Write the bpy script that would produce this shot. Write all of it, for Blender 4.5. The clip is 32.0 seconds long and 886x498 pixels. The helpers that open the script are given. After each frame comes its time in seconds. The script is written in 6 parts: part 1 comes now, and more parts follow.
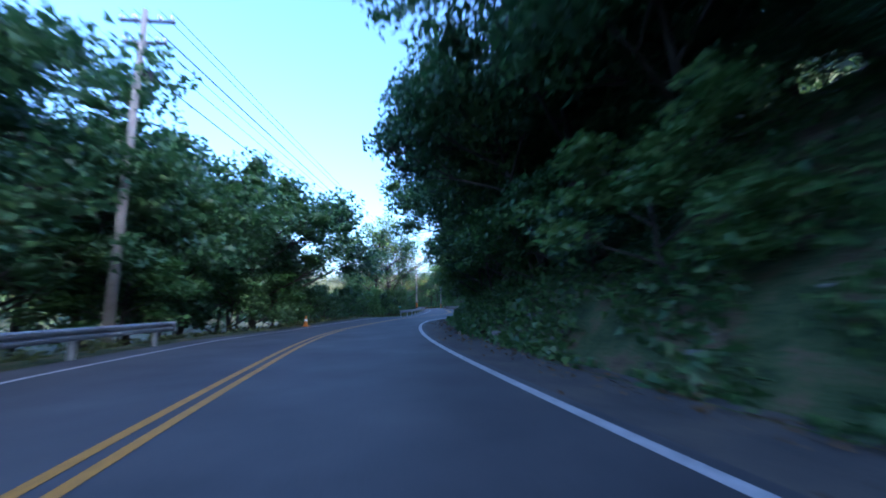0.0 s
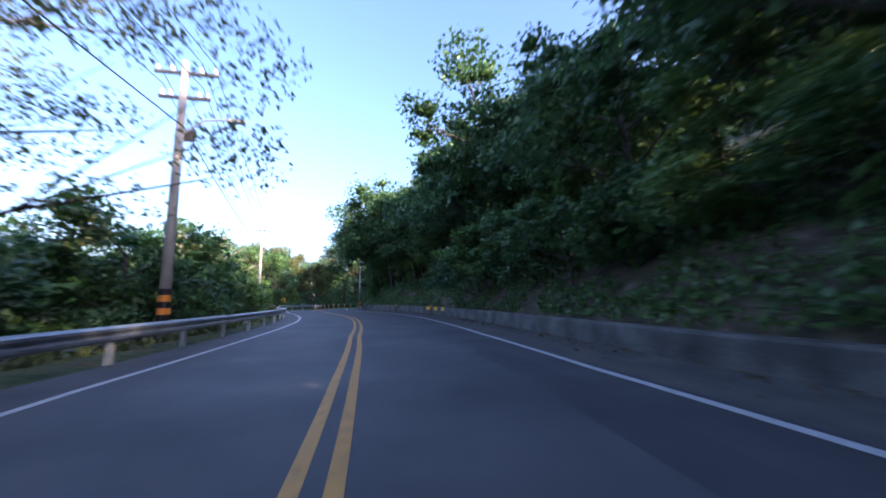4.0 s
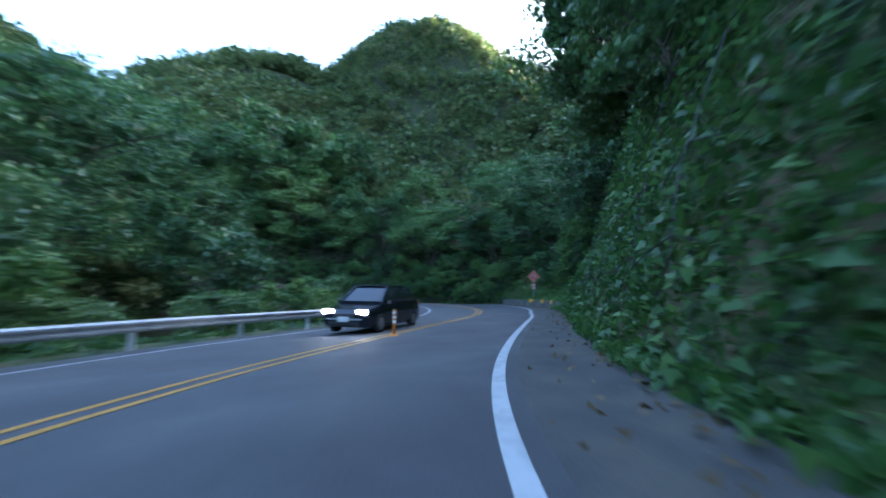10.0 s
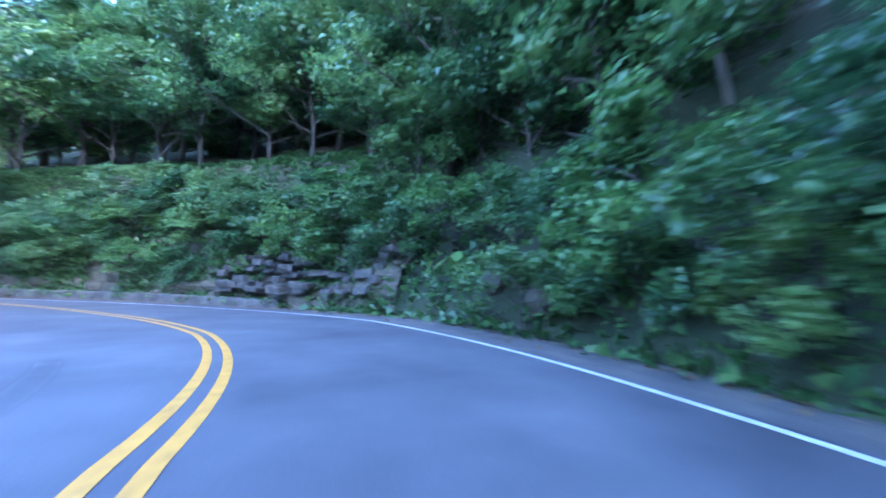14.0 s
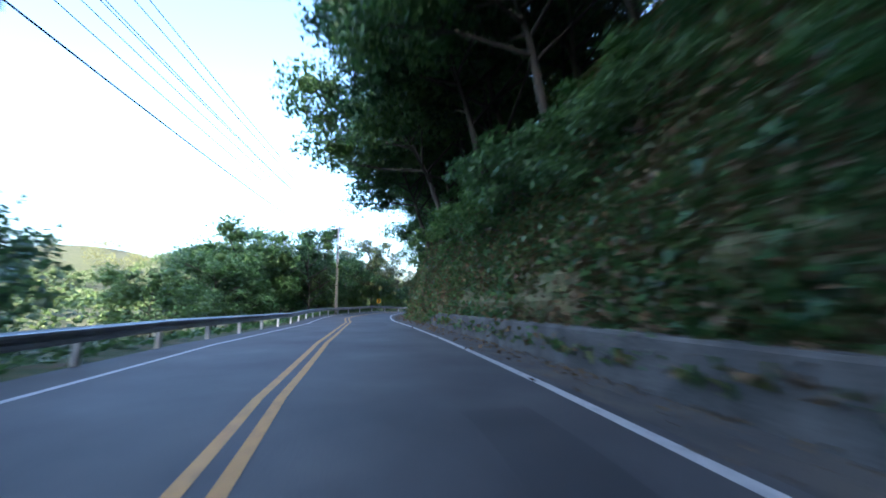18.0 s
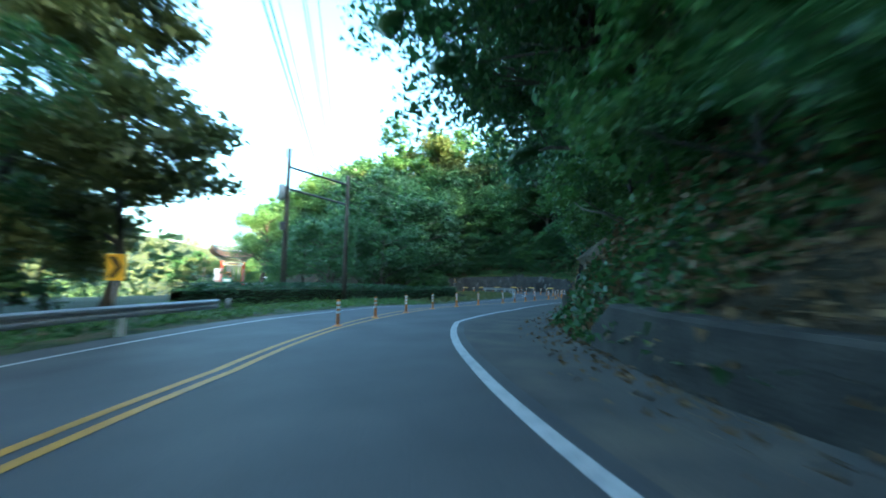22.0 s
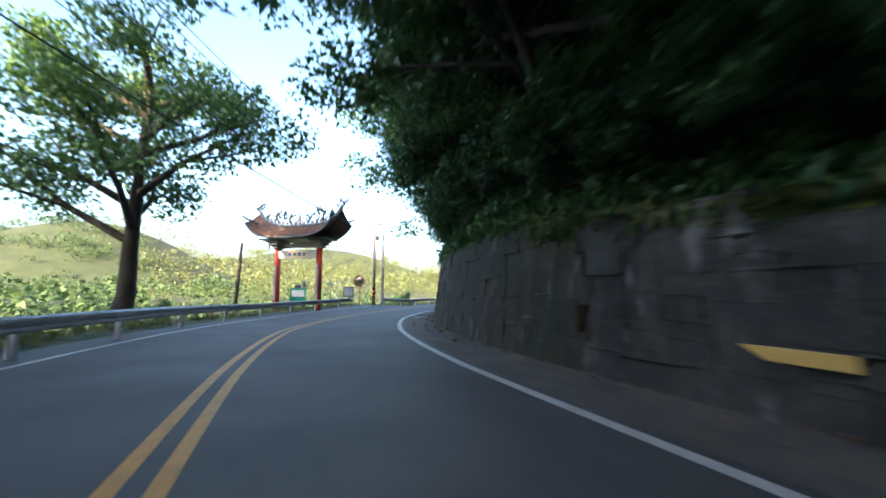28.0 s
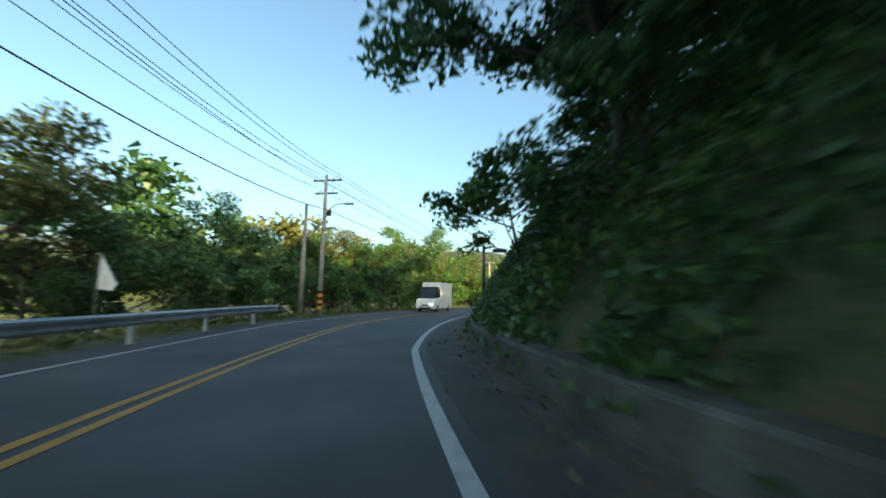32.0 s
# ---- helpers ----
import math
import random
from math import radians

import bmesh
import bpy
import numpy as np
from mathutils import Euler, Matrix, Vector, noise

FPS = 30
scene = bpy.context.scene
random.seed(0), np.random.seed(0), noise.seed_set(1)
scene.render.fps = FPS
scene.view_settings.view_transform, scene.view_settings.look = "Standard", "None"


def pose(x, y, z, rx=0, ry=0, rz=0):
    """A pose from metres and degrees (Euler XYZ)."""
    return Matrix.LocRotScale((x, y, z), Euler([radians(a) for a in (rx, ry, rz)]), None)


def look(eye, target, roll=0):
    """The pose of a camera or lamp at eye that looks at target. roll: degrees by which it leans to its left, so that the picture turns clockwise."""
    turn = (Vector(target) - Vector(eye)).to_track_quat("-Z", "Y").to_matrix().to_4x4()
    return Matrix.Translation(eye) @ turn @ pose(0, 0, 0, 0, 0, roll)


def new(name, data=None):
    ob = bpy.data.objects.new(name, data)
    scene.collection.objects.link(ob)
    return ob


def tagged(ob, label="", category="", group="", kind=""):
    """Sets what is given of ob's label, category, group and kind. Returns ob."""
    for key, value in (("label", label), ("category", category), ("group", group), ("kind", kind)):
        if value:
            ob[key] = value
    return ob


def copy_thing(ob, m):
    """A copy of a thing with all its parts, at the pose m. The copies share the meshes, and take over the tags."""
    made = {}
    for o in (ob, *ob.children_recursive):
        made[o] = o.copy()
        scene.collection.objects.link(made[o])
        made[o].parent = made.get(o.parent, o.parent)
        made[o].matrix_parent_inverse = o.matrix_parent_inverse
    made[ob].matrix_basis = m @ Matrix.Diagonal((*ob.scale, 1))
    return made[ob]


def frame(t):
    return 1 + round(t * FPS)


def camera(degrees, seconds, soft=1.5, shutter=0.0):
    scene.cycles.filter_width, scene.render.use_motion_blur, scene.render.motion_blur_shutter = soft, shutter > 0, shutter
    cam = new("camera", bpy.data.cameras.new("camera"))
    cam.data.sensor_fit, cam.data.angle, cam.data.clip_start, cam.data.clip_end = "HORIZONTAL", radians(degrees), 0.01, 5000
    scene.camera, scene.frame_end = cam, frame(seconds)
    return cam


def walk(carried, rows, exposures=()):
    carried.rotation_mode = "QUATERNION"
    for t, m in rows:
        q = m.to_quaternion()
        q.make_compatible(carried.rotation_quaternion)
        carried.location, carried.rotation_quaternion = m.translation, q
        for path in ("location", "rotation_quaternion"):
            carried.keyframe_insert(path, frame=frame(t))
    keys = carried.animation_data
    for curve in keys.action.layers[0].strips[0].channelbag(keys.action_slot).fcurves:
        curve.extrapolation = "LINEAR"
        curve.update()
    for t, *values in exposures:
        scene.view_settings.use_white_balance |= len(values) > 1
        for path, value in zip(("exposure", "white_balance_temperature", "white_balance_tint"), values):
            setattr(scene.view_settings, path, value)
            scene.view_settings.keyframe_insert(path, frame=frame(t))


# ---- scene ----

# ---------------------------------------------------------------- camera
cam = camera(100.2, 32.0, soft=1.7, shutter=0.35)
EYE = 1.2
# seconds, x, y, heading, pitch, roll
PATH = [
    (0.0, 0.35, 1.53, -12.0, 8.5, -0.7),
    (0.5, 0.62, 8.87, -16.3, 8.1, -1.3),
    (1.0, 1.40, 16.29, -21.5, 6.9, -0.8),
    (1.5, 2.69, 23.73, -25.4, 6.5, -0.7),
    (2.0, 4.80, 30.86, -30.2, 6.8, -1.4),
    (2.5, 7.60, 37.42, -33.6, 7.6, -1.5),
    (3.0, 10.12, 43.76, -30.9, 7.8, -0.7),
    (3.5, 11.98, 50.17, -25.4, 7.8, -0.8),
    (4.0, 13.43, 56.67, -22.9, 7.8, -0.6),
    (4.5, 14.91, 63.29, -23.4, 7.8, -0.4),
    (5.0, 16.52, 70.09, -23.7, 7.7, -0.1),
    (5.5, 17.94, 77.13, -20.7, 7.8, 0.2),
    (6.0, 18.71, 84.37, -14.6, 7.7, 1.3),
    (6.5, 19.08, 91.49, -10.7, 6.6, -0.1),
    (7.0, 19.26, 98.13, -11.0, 5.4, -0.8),
    (7.5, 19.49, 104.08, -15.5, 4.1, 0.3),
    (8.0, 20.45, 109.15, -24.7, 4.1, 1.9),
    (8.5, 22.17, 113.46, -39.0, 3.9, 2.8),
    (9.0, 25.06, 116.92, -58.0, 3.7, 1.9),
    (9.5, 29.24, 119.21, -79.7, 5.2, 0.7),
    (10.0, 34.47, 119.84, -101.6, 6.7, 0.8),
    (10.5, 40.09, 118.36, -118.8, 6.9, -1.1),
    (11.0, 45.83, 115.75, -125.9, 7.1, -2.2),
    (11.5, 51.79, 112.85, -122.8, 6.9, -1.1),
    (12.0, 58.24, 110.79, -112.6, 6.7, 0.3),
    (12.5, 64.98, 110.42, -98.2, 5.2, 2.2),
    (13.0, 71.27, 111.76, -81.6, 4.3, 1.2),
    (13.5, 76.48, 114.68, -62.3, 5.2, 0.5),
    (14.0, 80.13, 118.75, -42.9, 5.9, 1.5),
    (14.5, 82.64, 123.08, -26.2, 6.2, -0.1),
    (15.0, 83.77, 127.90, -9.3, 6.9, -1.3),
    (15.5, 82.66, 133.00, 5.0, 7.1, -1.6),
    (16.0, 80.47, 138.07, 14.7, 7.2, -1.4),
    (16.5, 77.46, 143.32, 20.4, 7.4, -1.1),
    (17.0, 73.77, 148.95, 22.7, 7.5, -1.0),
    (17.5, 69.64, 155.11, 22.4, 8.0, -0.8),
    (18.0, 65.24, 161.82, 21.7, 8.3, -0.5),
    (18.5, 60.56, 168.84, 21.8, 8.2, -0.1),
    (19.0, 55.77, 175.86, 21.4, 7.7, 1.7),
    (19.5, 51.51, 182.82, 20.0, 7.5, 2.5),
    (20.0, 47.82, 189.53, 16.0, 7.0, 3.1),
    (20.5, 44.97, 196.08, 9.2, 6.3, 1.8),
    (21.0, 43.38, 202.64, -1.2, 6.1, -0.2),
    (21.5, 42.88, 209.33, -14.3, 5.4, -0.4),
    (22.0, 43.85, 216.09, -27.0, 5.3, 0.7),
    (22.5, 46.83, 222.26, -40.7, 5.7, -0.0),
    (23.0, 51.31, 227.60, -56.0, 5.7, -0.5),
    (23.5, 56.98, 231.82, -67.0, 7.2, -2.4),
    (24.0, 63.18, 235.23, -71.5, 6.8, -1.4),
    (24.5, 69.11, 238.77, -67.0, 5.9, 0.3),
    (25.0, 73.87, 243.25, -51.3, 5.0, -0.4),
    (25.5, 76.59, 248.81, -27.9, 5.3, -0.6),
    (26.0, 77.10, 254.52, -17.3, 5.2, -1.7),
    (26.5, 75.71, 260.07, -0.8, 5.4, -0.9),
    (27.0, 72.83, 265.08, 14.5, 6.1, -1.0),
    (27.5, 68.92, 269.64, 26.0, 6.6, -0.8),
    (28.0, 64.41, 274.07, 31.8, 6.9, -0.3),
    (28.5, 59.64, 278.78, 31.6, 6.4, 0.3),
    (29.0, 55.08, 284.09, 24.7, 6.1, -0.6),
    (29.5, 51.09, 290.13, 15.5, 6.5, -1.0),
    (30.0, 48.31, 296.95, 5.5, 8.1, -1.4),
    (30.5, 46.58, 304.20, -1.4, 7.3, -1.0),
    (31.0, 45.30, 311.63, -3.9, 6.8, -0.9),
    (31.5, 44.63, 319.09, -4.4, 6.7, -0.1),
    (32.0, 44.33, 326.57, -7.3, 7.7, 0.7),
]


def aim(x, y, h, p):
    h, p = radians(h), radians(p)
    return (x - math.sin(h) * math.cos(p), y + math.cos(h) * math.cos(p), EYE + math.sin(p))


# seconds, stops, kelvin, tint
EXPOSURES = [(0.0, 2.85, 4450, 18), (1.0, 3.9, 4500, 20), (3.0, 2.7, 5200, 24), (6.0, 2.4, 5200, 32), (8.5, 2.3, 5200, 28), (9.0, 2.85, 5100, 28), (10.0, 3.95, 5300, 8), (11.0, 6.0, 4850, 2), (12.0, 6.1, 4800, 18), (13.5, 5.95, 4650, 22), (15.2, 5.3, 4650, 26), (17.8, 3.4, 5150, 14), (19.0, 3.45, 5200, 8), (20.0, 4.05, 5000, -4), (21.0, 4.25, 4700, -28), (22.0, 3.9, 5200, -14), (23.0, 3.6, 4950, 4), (24.2, 6.05, 4650, -16), (25.0, 6.2, 5000, 22), (26.3, 5.65, 4800, 24), (28.5, 2.9, 6100, 6), (29.1, 3.1, 6300, 14), (30.0, 1.9, 6100, 4), (32.0, 1.95, 6300, -8)]
walk(cam, [(t, look((x, y, EYE), aim(x, y, h, p), r)) for t, x, y, h, p, r in PATH], EXPOSURES)

# ---------------------------------------------------------------- light
SUN_AZ, SUN_EL = radians(153), radians(20)  # clockwise from +y
world = bpy.data.worlds.new("sky")
scene.world = world
world.use_nodes = True
wn = world.node_tree.nodes
sky = wn.new("ShaderNodeTexSky")
sky.sky_type, sky.sun_disc = "NISHITA", False
sky.sun_elevation, sky.sun_rotation = SUN_EL, SUN_AZ
sky.air_density, sky.dust_density, sky.ozone_density = 1.1, 4.5, 1.5
world.node_tree.links.new(sky.outputs[0], wn["Background"].inputs[0])
wn["Background"].inputs[1].default_value = 0.1
sun = new("sun", bpy.data.lights.new("sun", "SUN"))
sun.data.energy, sun.data.angle, sun.data.color = 5.0, radians(0.6), (1.0, 0.74, 0.4)
SUN_TO = Vector((math.sin(SUN_AZ) * math.cos(SUN_EL), math.cos(SUN_AZ) * math.cos(SUN_EL), math.sin(SUN_EL)))
sun.matrix_world = look(SUN_TO * 400, (0, 0, 0))

# ---------------------------------------------------------------- materials


def tree_of(name):
    m = bpy.data.materials.new(name)
    m.use_nodes = True
    return m, m.node_tree.nodes, m.node_tree.links


def ramp(nodes, stops):
    r = nodes.new("ShaderNodeValToRGB")
    while len(r.color_ramp.elements) < len(stops):
        r.color_ramp.elements.new(0.5)
    for e, (pos, col) in zip(r.color_ramp.elements, stops):
        e.position, e.color = pos, (*col, 1)
    return r


def surface(name, cols, scale=3.0, rough=0.8, bump=0.3, fine=40.0, metal=0.0, stretch=(1, 1, 1), wear=None, dist=0.05, spread=0.25, stain=None):
    """Stained and grained paint, stone, soil or metal: two noises, a ramp of colours and fine relief."""
    m, n, l = tree_of(name)
    b = n["Principled BSDF"]
    geo = n.new("ShaderNodeNewGeometry")
    mp = n.new("ShaderNodeMapping")
    mp.inputs["Scale"].default_value = stretch
    l.new(geo.outputs["Position"], mp.inputs[0])
    big, small = n.new("ShaderNodeTexNoise"), n.new("ShaderNodeTexNoise")
    big.inputs["Scale"].default_value, big.inputs["Detail"].default_value = scale, 6
    small.inputs["Scale"].default_value, small.inputs["Detail"].default_value = fine, 4
    for t in (big, small):
        l.new(mp.outputs[0], t.inputs["Vector"])
    mix = n.new("ShaderNodeMix")
    mix.data_type = "FLOAT"
    mix.inputs[0].default_value = 0.35
    l.new(big.outputs[0], mix.inputs[2])
    l.new(small.outputs[0], mix.inputs[3])
    k = len(cols)
    r = ramp(n, [(0.5 + spread * (2 * i / max(k - 1, 1) - 1), c) for i, c in enumerate(cols)])
    l.new(mix.outputs[0], r.inputs[0])
    oi, hv = n.new("ShaderNodeObjectInfo"), n.new("ShaderNodeHueSaturation")
    mr = n.new("ShaderNodeMapRange")
    mr.inputs[3].default_value, mr.inputs[4].default_value = 0.85, 1.15
    l.new(oi.outputs["Random"], mr.inputs[0])
    l.new(mr.outputs[0], hv.inputs["Value"])
    l.new(r.outputs[0], hv.inputs["Color"])
    colour = hv.outputs[0]
    for tint, sc, squash, lo, hi in stain or ():
        at_, run, mask, lay = n.new("ShaderNodeMapping"), n.new("ShaderNodeTexNoise"), n.new("ShaderNodeMapRange"), n.new("ShaderNodeMix")
        at_.inputs["Scale"].default_value = squash
        run.inputs["Scale"].default_value, run.inputs["Detail"].default_value, run.inputs["Roughness"].default_value = sc, 7, 0.68
        mask.inputs[1].default_value, mask.inputs[2].default_value = lo, hi
        lay.data_type = "RGBA"
        l.new(geo.outputs["Position"], at_.inputs[0])
        l.new(at_.outputs[0], run.inputs["Vector"])
        l.new(run.outputs[0], mask.inputs[0])
        l.new(mask.outputs[0], lay.inputs[0])
        l.new(colour, lay.inputs[6])
        lay.inputs[7].default_value = (*tint, 1)
        colour = lay.outputs[2]
    l.new(colour, b.inputs["Base Color"])
    b.inputs["Roughness"].default_value, b.inputs["Metallic"].default_value = rough, metal
    if bump:
        bp = n.new("ShaderNodeBump")
        bp.inputs["Strength"].default_value, bp.inputs["Distance"].default_value = bump, dist
        l.new(mix.outputs[0], bp.inputs["Height"])
        l.new(bp.outputs[0], b.inputs["Normal"])
    return m


def leaf(name, dark, mid, light, gloss=0.5, through_=0.38):
    """Leaves: colour varies leaf by leaf and tree by tree, and light shines through."""
    m, n, l = tree_of(name)
    b, out = n["Principled BSDF"], n["Material Output"]
    geo, oi = n.new("ShaderNodeNewGeometry"), n.new("ShaderNodeObjectInfo")
    no = n.new("ShaderNodeTexNoise")
    no.inputs["Scale"].default_value = 0.35
    l.new(geo.outputs["Position"], no.inputs["Vector"])
    a1, a2 = n.new("ShaderNodeMath"), n.new("ShaderNodeMath")
    a1.operation = a2.operation = "MULTIPLY_ADD"
    a1.inputs[1].default_value, a2.inputs[1].default_value, a2.inputs[2].default_value = 0.45, 0.3, -0.02
    l.new(oi.outputs["Random"], a2.inputs[0])
    l.new(geo.outputs["Random Per Island"], a1.inputs[0])
    l.new(a2.outputs[0], a1.inputs[2])
    a3 = n.new("ShaderNodeMath")
    a3.operation = "MULTIPLY_ADD"
    a3.inputs[1].default_value = 0.5
    l.new(no.outputs[0], a3.inputs[0])
    l.new(a1.outputs[0], a3.inputs[2])
    r = ramp(n, [(0.15, dark), (0.5, mid), (0.95, light)])
    l.new(a3.outputs[0], r.inputs[0])
    l.new(r.outputs[0], b.inputs["Base Color"])
    b.inputs["Roughness"].default_value = gloss
    tr, mx = n.new("ShaderNodeBsdfTranslucent"), n.new("ShaderNodeMixShader")
    l.new(r.outputs[0], tr.inputs[0])
    mx.inputs[0].default_value = through_
    l.new(b.outputs[0], mx.inputs[1])
    l.new(tr.outputs[0], mx.inputs[2])
    l.new(mx.outputs[0], out.inputs[0])
    return m


def plain(name, col, rough=0.5, metal=0.0, emit=0.0):
    m, n, l = tree_of(name)
    b = n["Principled BSDF"]
    b.inputs["Base Color"].default_value = (*col, 1)
    b.inputs["Roughness"].default_value, b.inputs["Metallic"].default_value = rough, metal
    if emit:
        b.inputs["Emission Color"].default_value, b.inputs["Emission Strength"].default_value = (*col, 1), emit
    return m


M_ASPHALT = surface("asphalt", [(0.03, 0.031, 0.034), (0.052, 0.053, 0.057), (0.07, 0.071, 0.075), (0.1, 0.1, 0.1)], 0.5, 0.72, 0.5, 70, dist=0.01, spread=0.16)
M_SKID = surface("tyre rubber on asphalt", [(0.022, 0.022, 0.024), (0.038, 0.038, 0.041), (0.06, 0.06, 0.064)], 1.5, 0.6, 0.3, 60, dist=0.005, spread=0.2)
M_PATCH = surface("newer asphalt patch", [(0.022, 0.023, 0.025), (0.036, 0.037, 0.04), (0.05, 0.05, 0.053)], 1.0, 0.7, 0.5, 80, dist=0.01)
M_SHOULDER = surface("gritty shoulder", [(0.035, 0.034, 0.034), (0.07, 0.066, 0.06), (0.13, 0.11, 0.08)], 1.2, 0.9, 0.6, 45, dist=0.02)
M_YELLOW = surface("yellow road paint", [(0.16, 0.085, 0.014), (0.36, 0.18, 0.014), (0.44, 0.23, 0.02)], 6, 0.6, 0.2, 90, dist=0.004)
M_WHITE = surface("white road paint", [(0.2, 0.2, 0.21), (0.38, 0.38, 0.38), (0.48, 0.48, 0.48)], 6, 0.6, 0.2, 90, dist=0.004)
M_SOIL = surface("earth and litter", [(0.015, 0.02, 0.008), (0.045, 0.038, 0.018), (0.085, 0.064, 0.038), (0.16, 0.13, 0.09)], 1.8, 0.95, 1.0, 16, dist=0.2, spread=0.17)
M_GRASSY = surface("mossy earth", [(0.01, 0.018, 0.006), (0.028, 0.05, 0.012), (0.06, 0.085, 0.025), (0.11, 0.085, 0.045), (0.05, 0.035, 0.02)], 1.7, 0.95, 1.0, 14, dist=0.2, spread=0.17)
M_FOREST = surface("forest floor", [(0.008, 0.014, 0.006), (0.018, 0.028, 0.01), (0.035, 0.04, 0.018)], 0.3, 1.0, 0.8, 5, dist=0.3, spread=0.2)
M_ROCK = surface("weathered rock", [(0.018, 0.02, 0.012), (0.05, 0.047, 0.03), (0.085, 0.075, 0.048), (0.15, 0.13, 0.095)], 2.0, 0.9, 0.9, 14, dist=0.1, stretch=(1, 1, 2.5))
M_WETWALL = surface("water-stained masonry", [(0.006, 0.005, 0.003), (0.02, 0.015, 0.009), (0.042, 0.032, 0.021), (0.1, 0.08, 0.06)], 3.0, 0.85, 0.7, 16, dist=0.03, stretch=(1, 1, 0.5), spread=0.27, stain=[((0.02, 0.026, 0.01), 0.8, (1, 1, 0.5), 0.5, 0.62), ((0.2, 0.185, 0.16), 1.6, (1, 1, 0.22), 0.6, 0.74), ((0.16, 0.15, 0.13), 2.2, (0.4, 0.4, 2.2), 0.66, 0.76)])
M_BLOCK = surface("dark stone block", [(0.008, 0.008, 0.007), (0.026, 0.024, 0.02), (0.05, 0.046, 0.038), (0.1, 0.09, 0.075)], 2.2, 0.9, 0.9, 22, dist=0.05)
M_RUBBLE = surface("grey rubble stone", [(0.012, 0.012, 0.012), (0.04, 0.039, 0.037), (0.062, 0.058, 0.052), (0.13, 0.12, 0.105)], 2.4, 0.9, 0.9, 12, dist=0.06, stain=[((0.012, 0.011, 0.01), 0.7, (1, 1, 0.35), 0.5, 0.64), ((0.06, 0.05, 0.035), 0.9, (1, 1, 1), 0.55, 0.7), ((0.28, 0.27, 0.26), 1.5, (1, 1, 0.4), 0.57, 0.72)])
M_MORTAR = surface("dark mortar", [(0.015, 0.015, 0.015), (0.04, 0.038, 0.036)], 2, 0.95, 0.6, 30)
M_CONC = surface("stained concrete", [(0.02, 0.02, 0.016), (0.06, 0.056, 0.048), (0.12, 0.112, 0.1), (0.2, 0.19, 0.17)], 1.3, 0.9, 0.5, 25, dist=0.02)
M_STEEL = surface("galvanised steel", [(0.16, 0.17, 0.18), (0.3, 0.31, 0.32), (0.42, 0.43, 0.44)], 2, 0.45, 0.15, 40, metal=0.6, dist=0.004)
M_POST = surface("pale guardrail post", [(0.25, 0.26, 0.27), (0.45, 0.46, 0.47), (0.6, 0.6, 0.6)], 3, 0.6, 0.2, 40, metal=0.2, dist=0.004)
M_POLE = surface("grey concrete pole", [(0.14, 0.13, 0.12), (0.27, 0.25, 0.23), (0.36, 0.34, 0.32)], 2, 0.85, 0.3, 40, dist=0.01)
M_DARKSTEEL = surface("dark painted steel", [(0.02, 0.02, 0.022), (0.05, 0.05, 0.055)], 4, 0.5, 0.1, 50, dist=0.003)
M_BARK = surface("bark", [(0.025, 0.02, 0.015), (0.06, 0.05, 0.038), (0.12, 0.1, 0.08)], 3, 0.95, 0.9, 25, dist=0.04, stretch=(1, 1, 0.3))
M_PALEBARK = surface("pale bark", [(0.14, 0.12, 0.1), (0.28, 0.25, 0.21), (0.4, 0.37, 0.32)], 3, 0.9, 0.6, 25, dist=0.03, stretch=(1, 1, 0.3))
M_ORANGE = surface("orange plastic", [(0.55, 0.17, 0.02), (0.8, 0.28, 0.03)], 5, 0.5, 0.1, 60, dist=0.003)
M_REFLECT = plain("white reflective band", (0.75, 0.75, 0.72), 0.35)
M_SIGNYEL = surface("yellow sign face", [(0.65, 0.33, 0.02), (0.8, 0.42, 0.03)], 4, 0.4, 0.05, 60, dist=0.002)
M_BLACK = plain("black paint", (0.012, 0.012, 0.013), 0.5)
M_GREEN = surface("green sign face", [(0.0, 0.2, 0.13), (0.0, 0.27, 0.18)], 3, 0.4, 0.05, 60, dist=0.002)
M_WHITEP = surface("white paint", [(0.55, 0.55, 0.55), (0.78, 0.78, 0.78)], 3, 0.5, 0.1, 60, dist=0.003)
M_RED = surface("red paint", [(0.35, 0.03, 0.02), (0.5, 0.05, 0.03)], 3, 0.5, 0.15, 50, dist=0.004)
M_FADED = surface("faded red paint", [(0.45, 0.12, 0.09), (0.6, 0.2, 0.15), (0.68, 0.3, 0.24)], 5, 0.6, 0.1, 40, dist=0.003)
M_BLUE = plain("blue sign face", (0.02, 0.08, 0.4), 0.4)
M_WIRE = plain("black cable", (0.01, 0.01, 0.01), 0.6)
L_DEEP = leaf("deep green leaves", (0.015, 0.04, 0.016), (0.042, 0.1, 0.034), (0.1, 0.185, 0.055), 0.4)
L_MID = leaf("green leaves", (0.02, 0.055, 0.017), (0.06, 0.13, 0.035), (0.14, 0.22, 0.06), 0.42)
L_FRESH = leaf("fresh green leaves", (0.03, 0.08, 0.016), (0.07, 0.155, 0.032), (0.16, 0.24, 0.06))
L_OLIVE = leaf("olive leaves", (0.04, 0.055, 0.016), (0.095, 0.115, 0.032), (0.19, 0.19, 0.06))
L_DRY = leaf("dry brown leaves", (0.05, 0.03, 0.012), (0.12, 0.075, 0.03), (0.22, 0.15, 0.07), 0.7, 0.2)

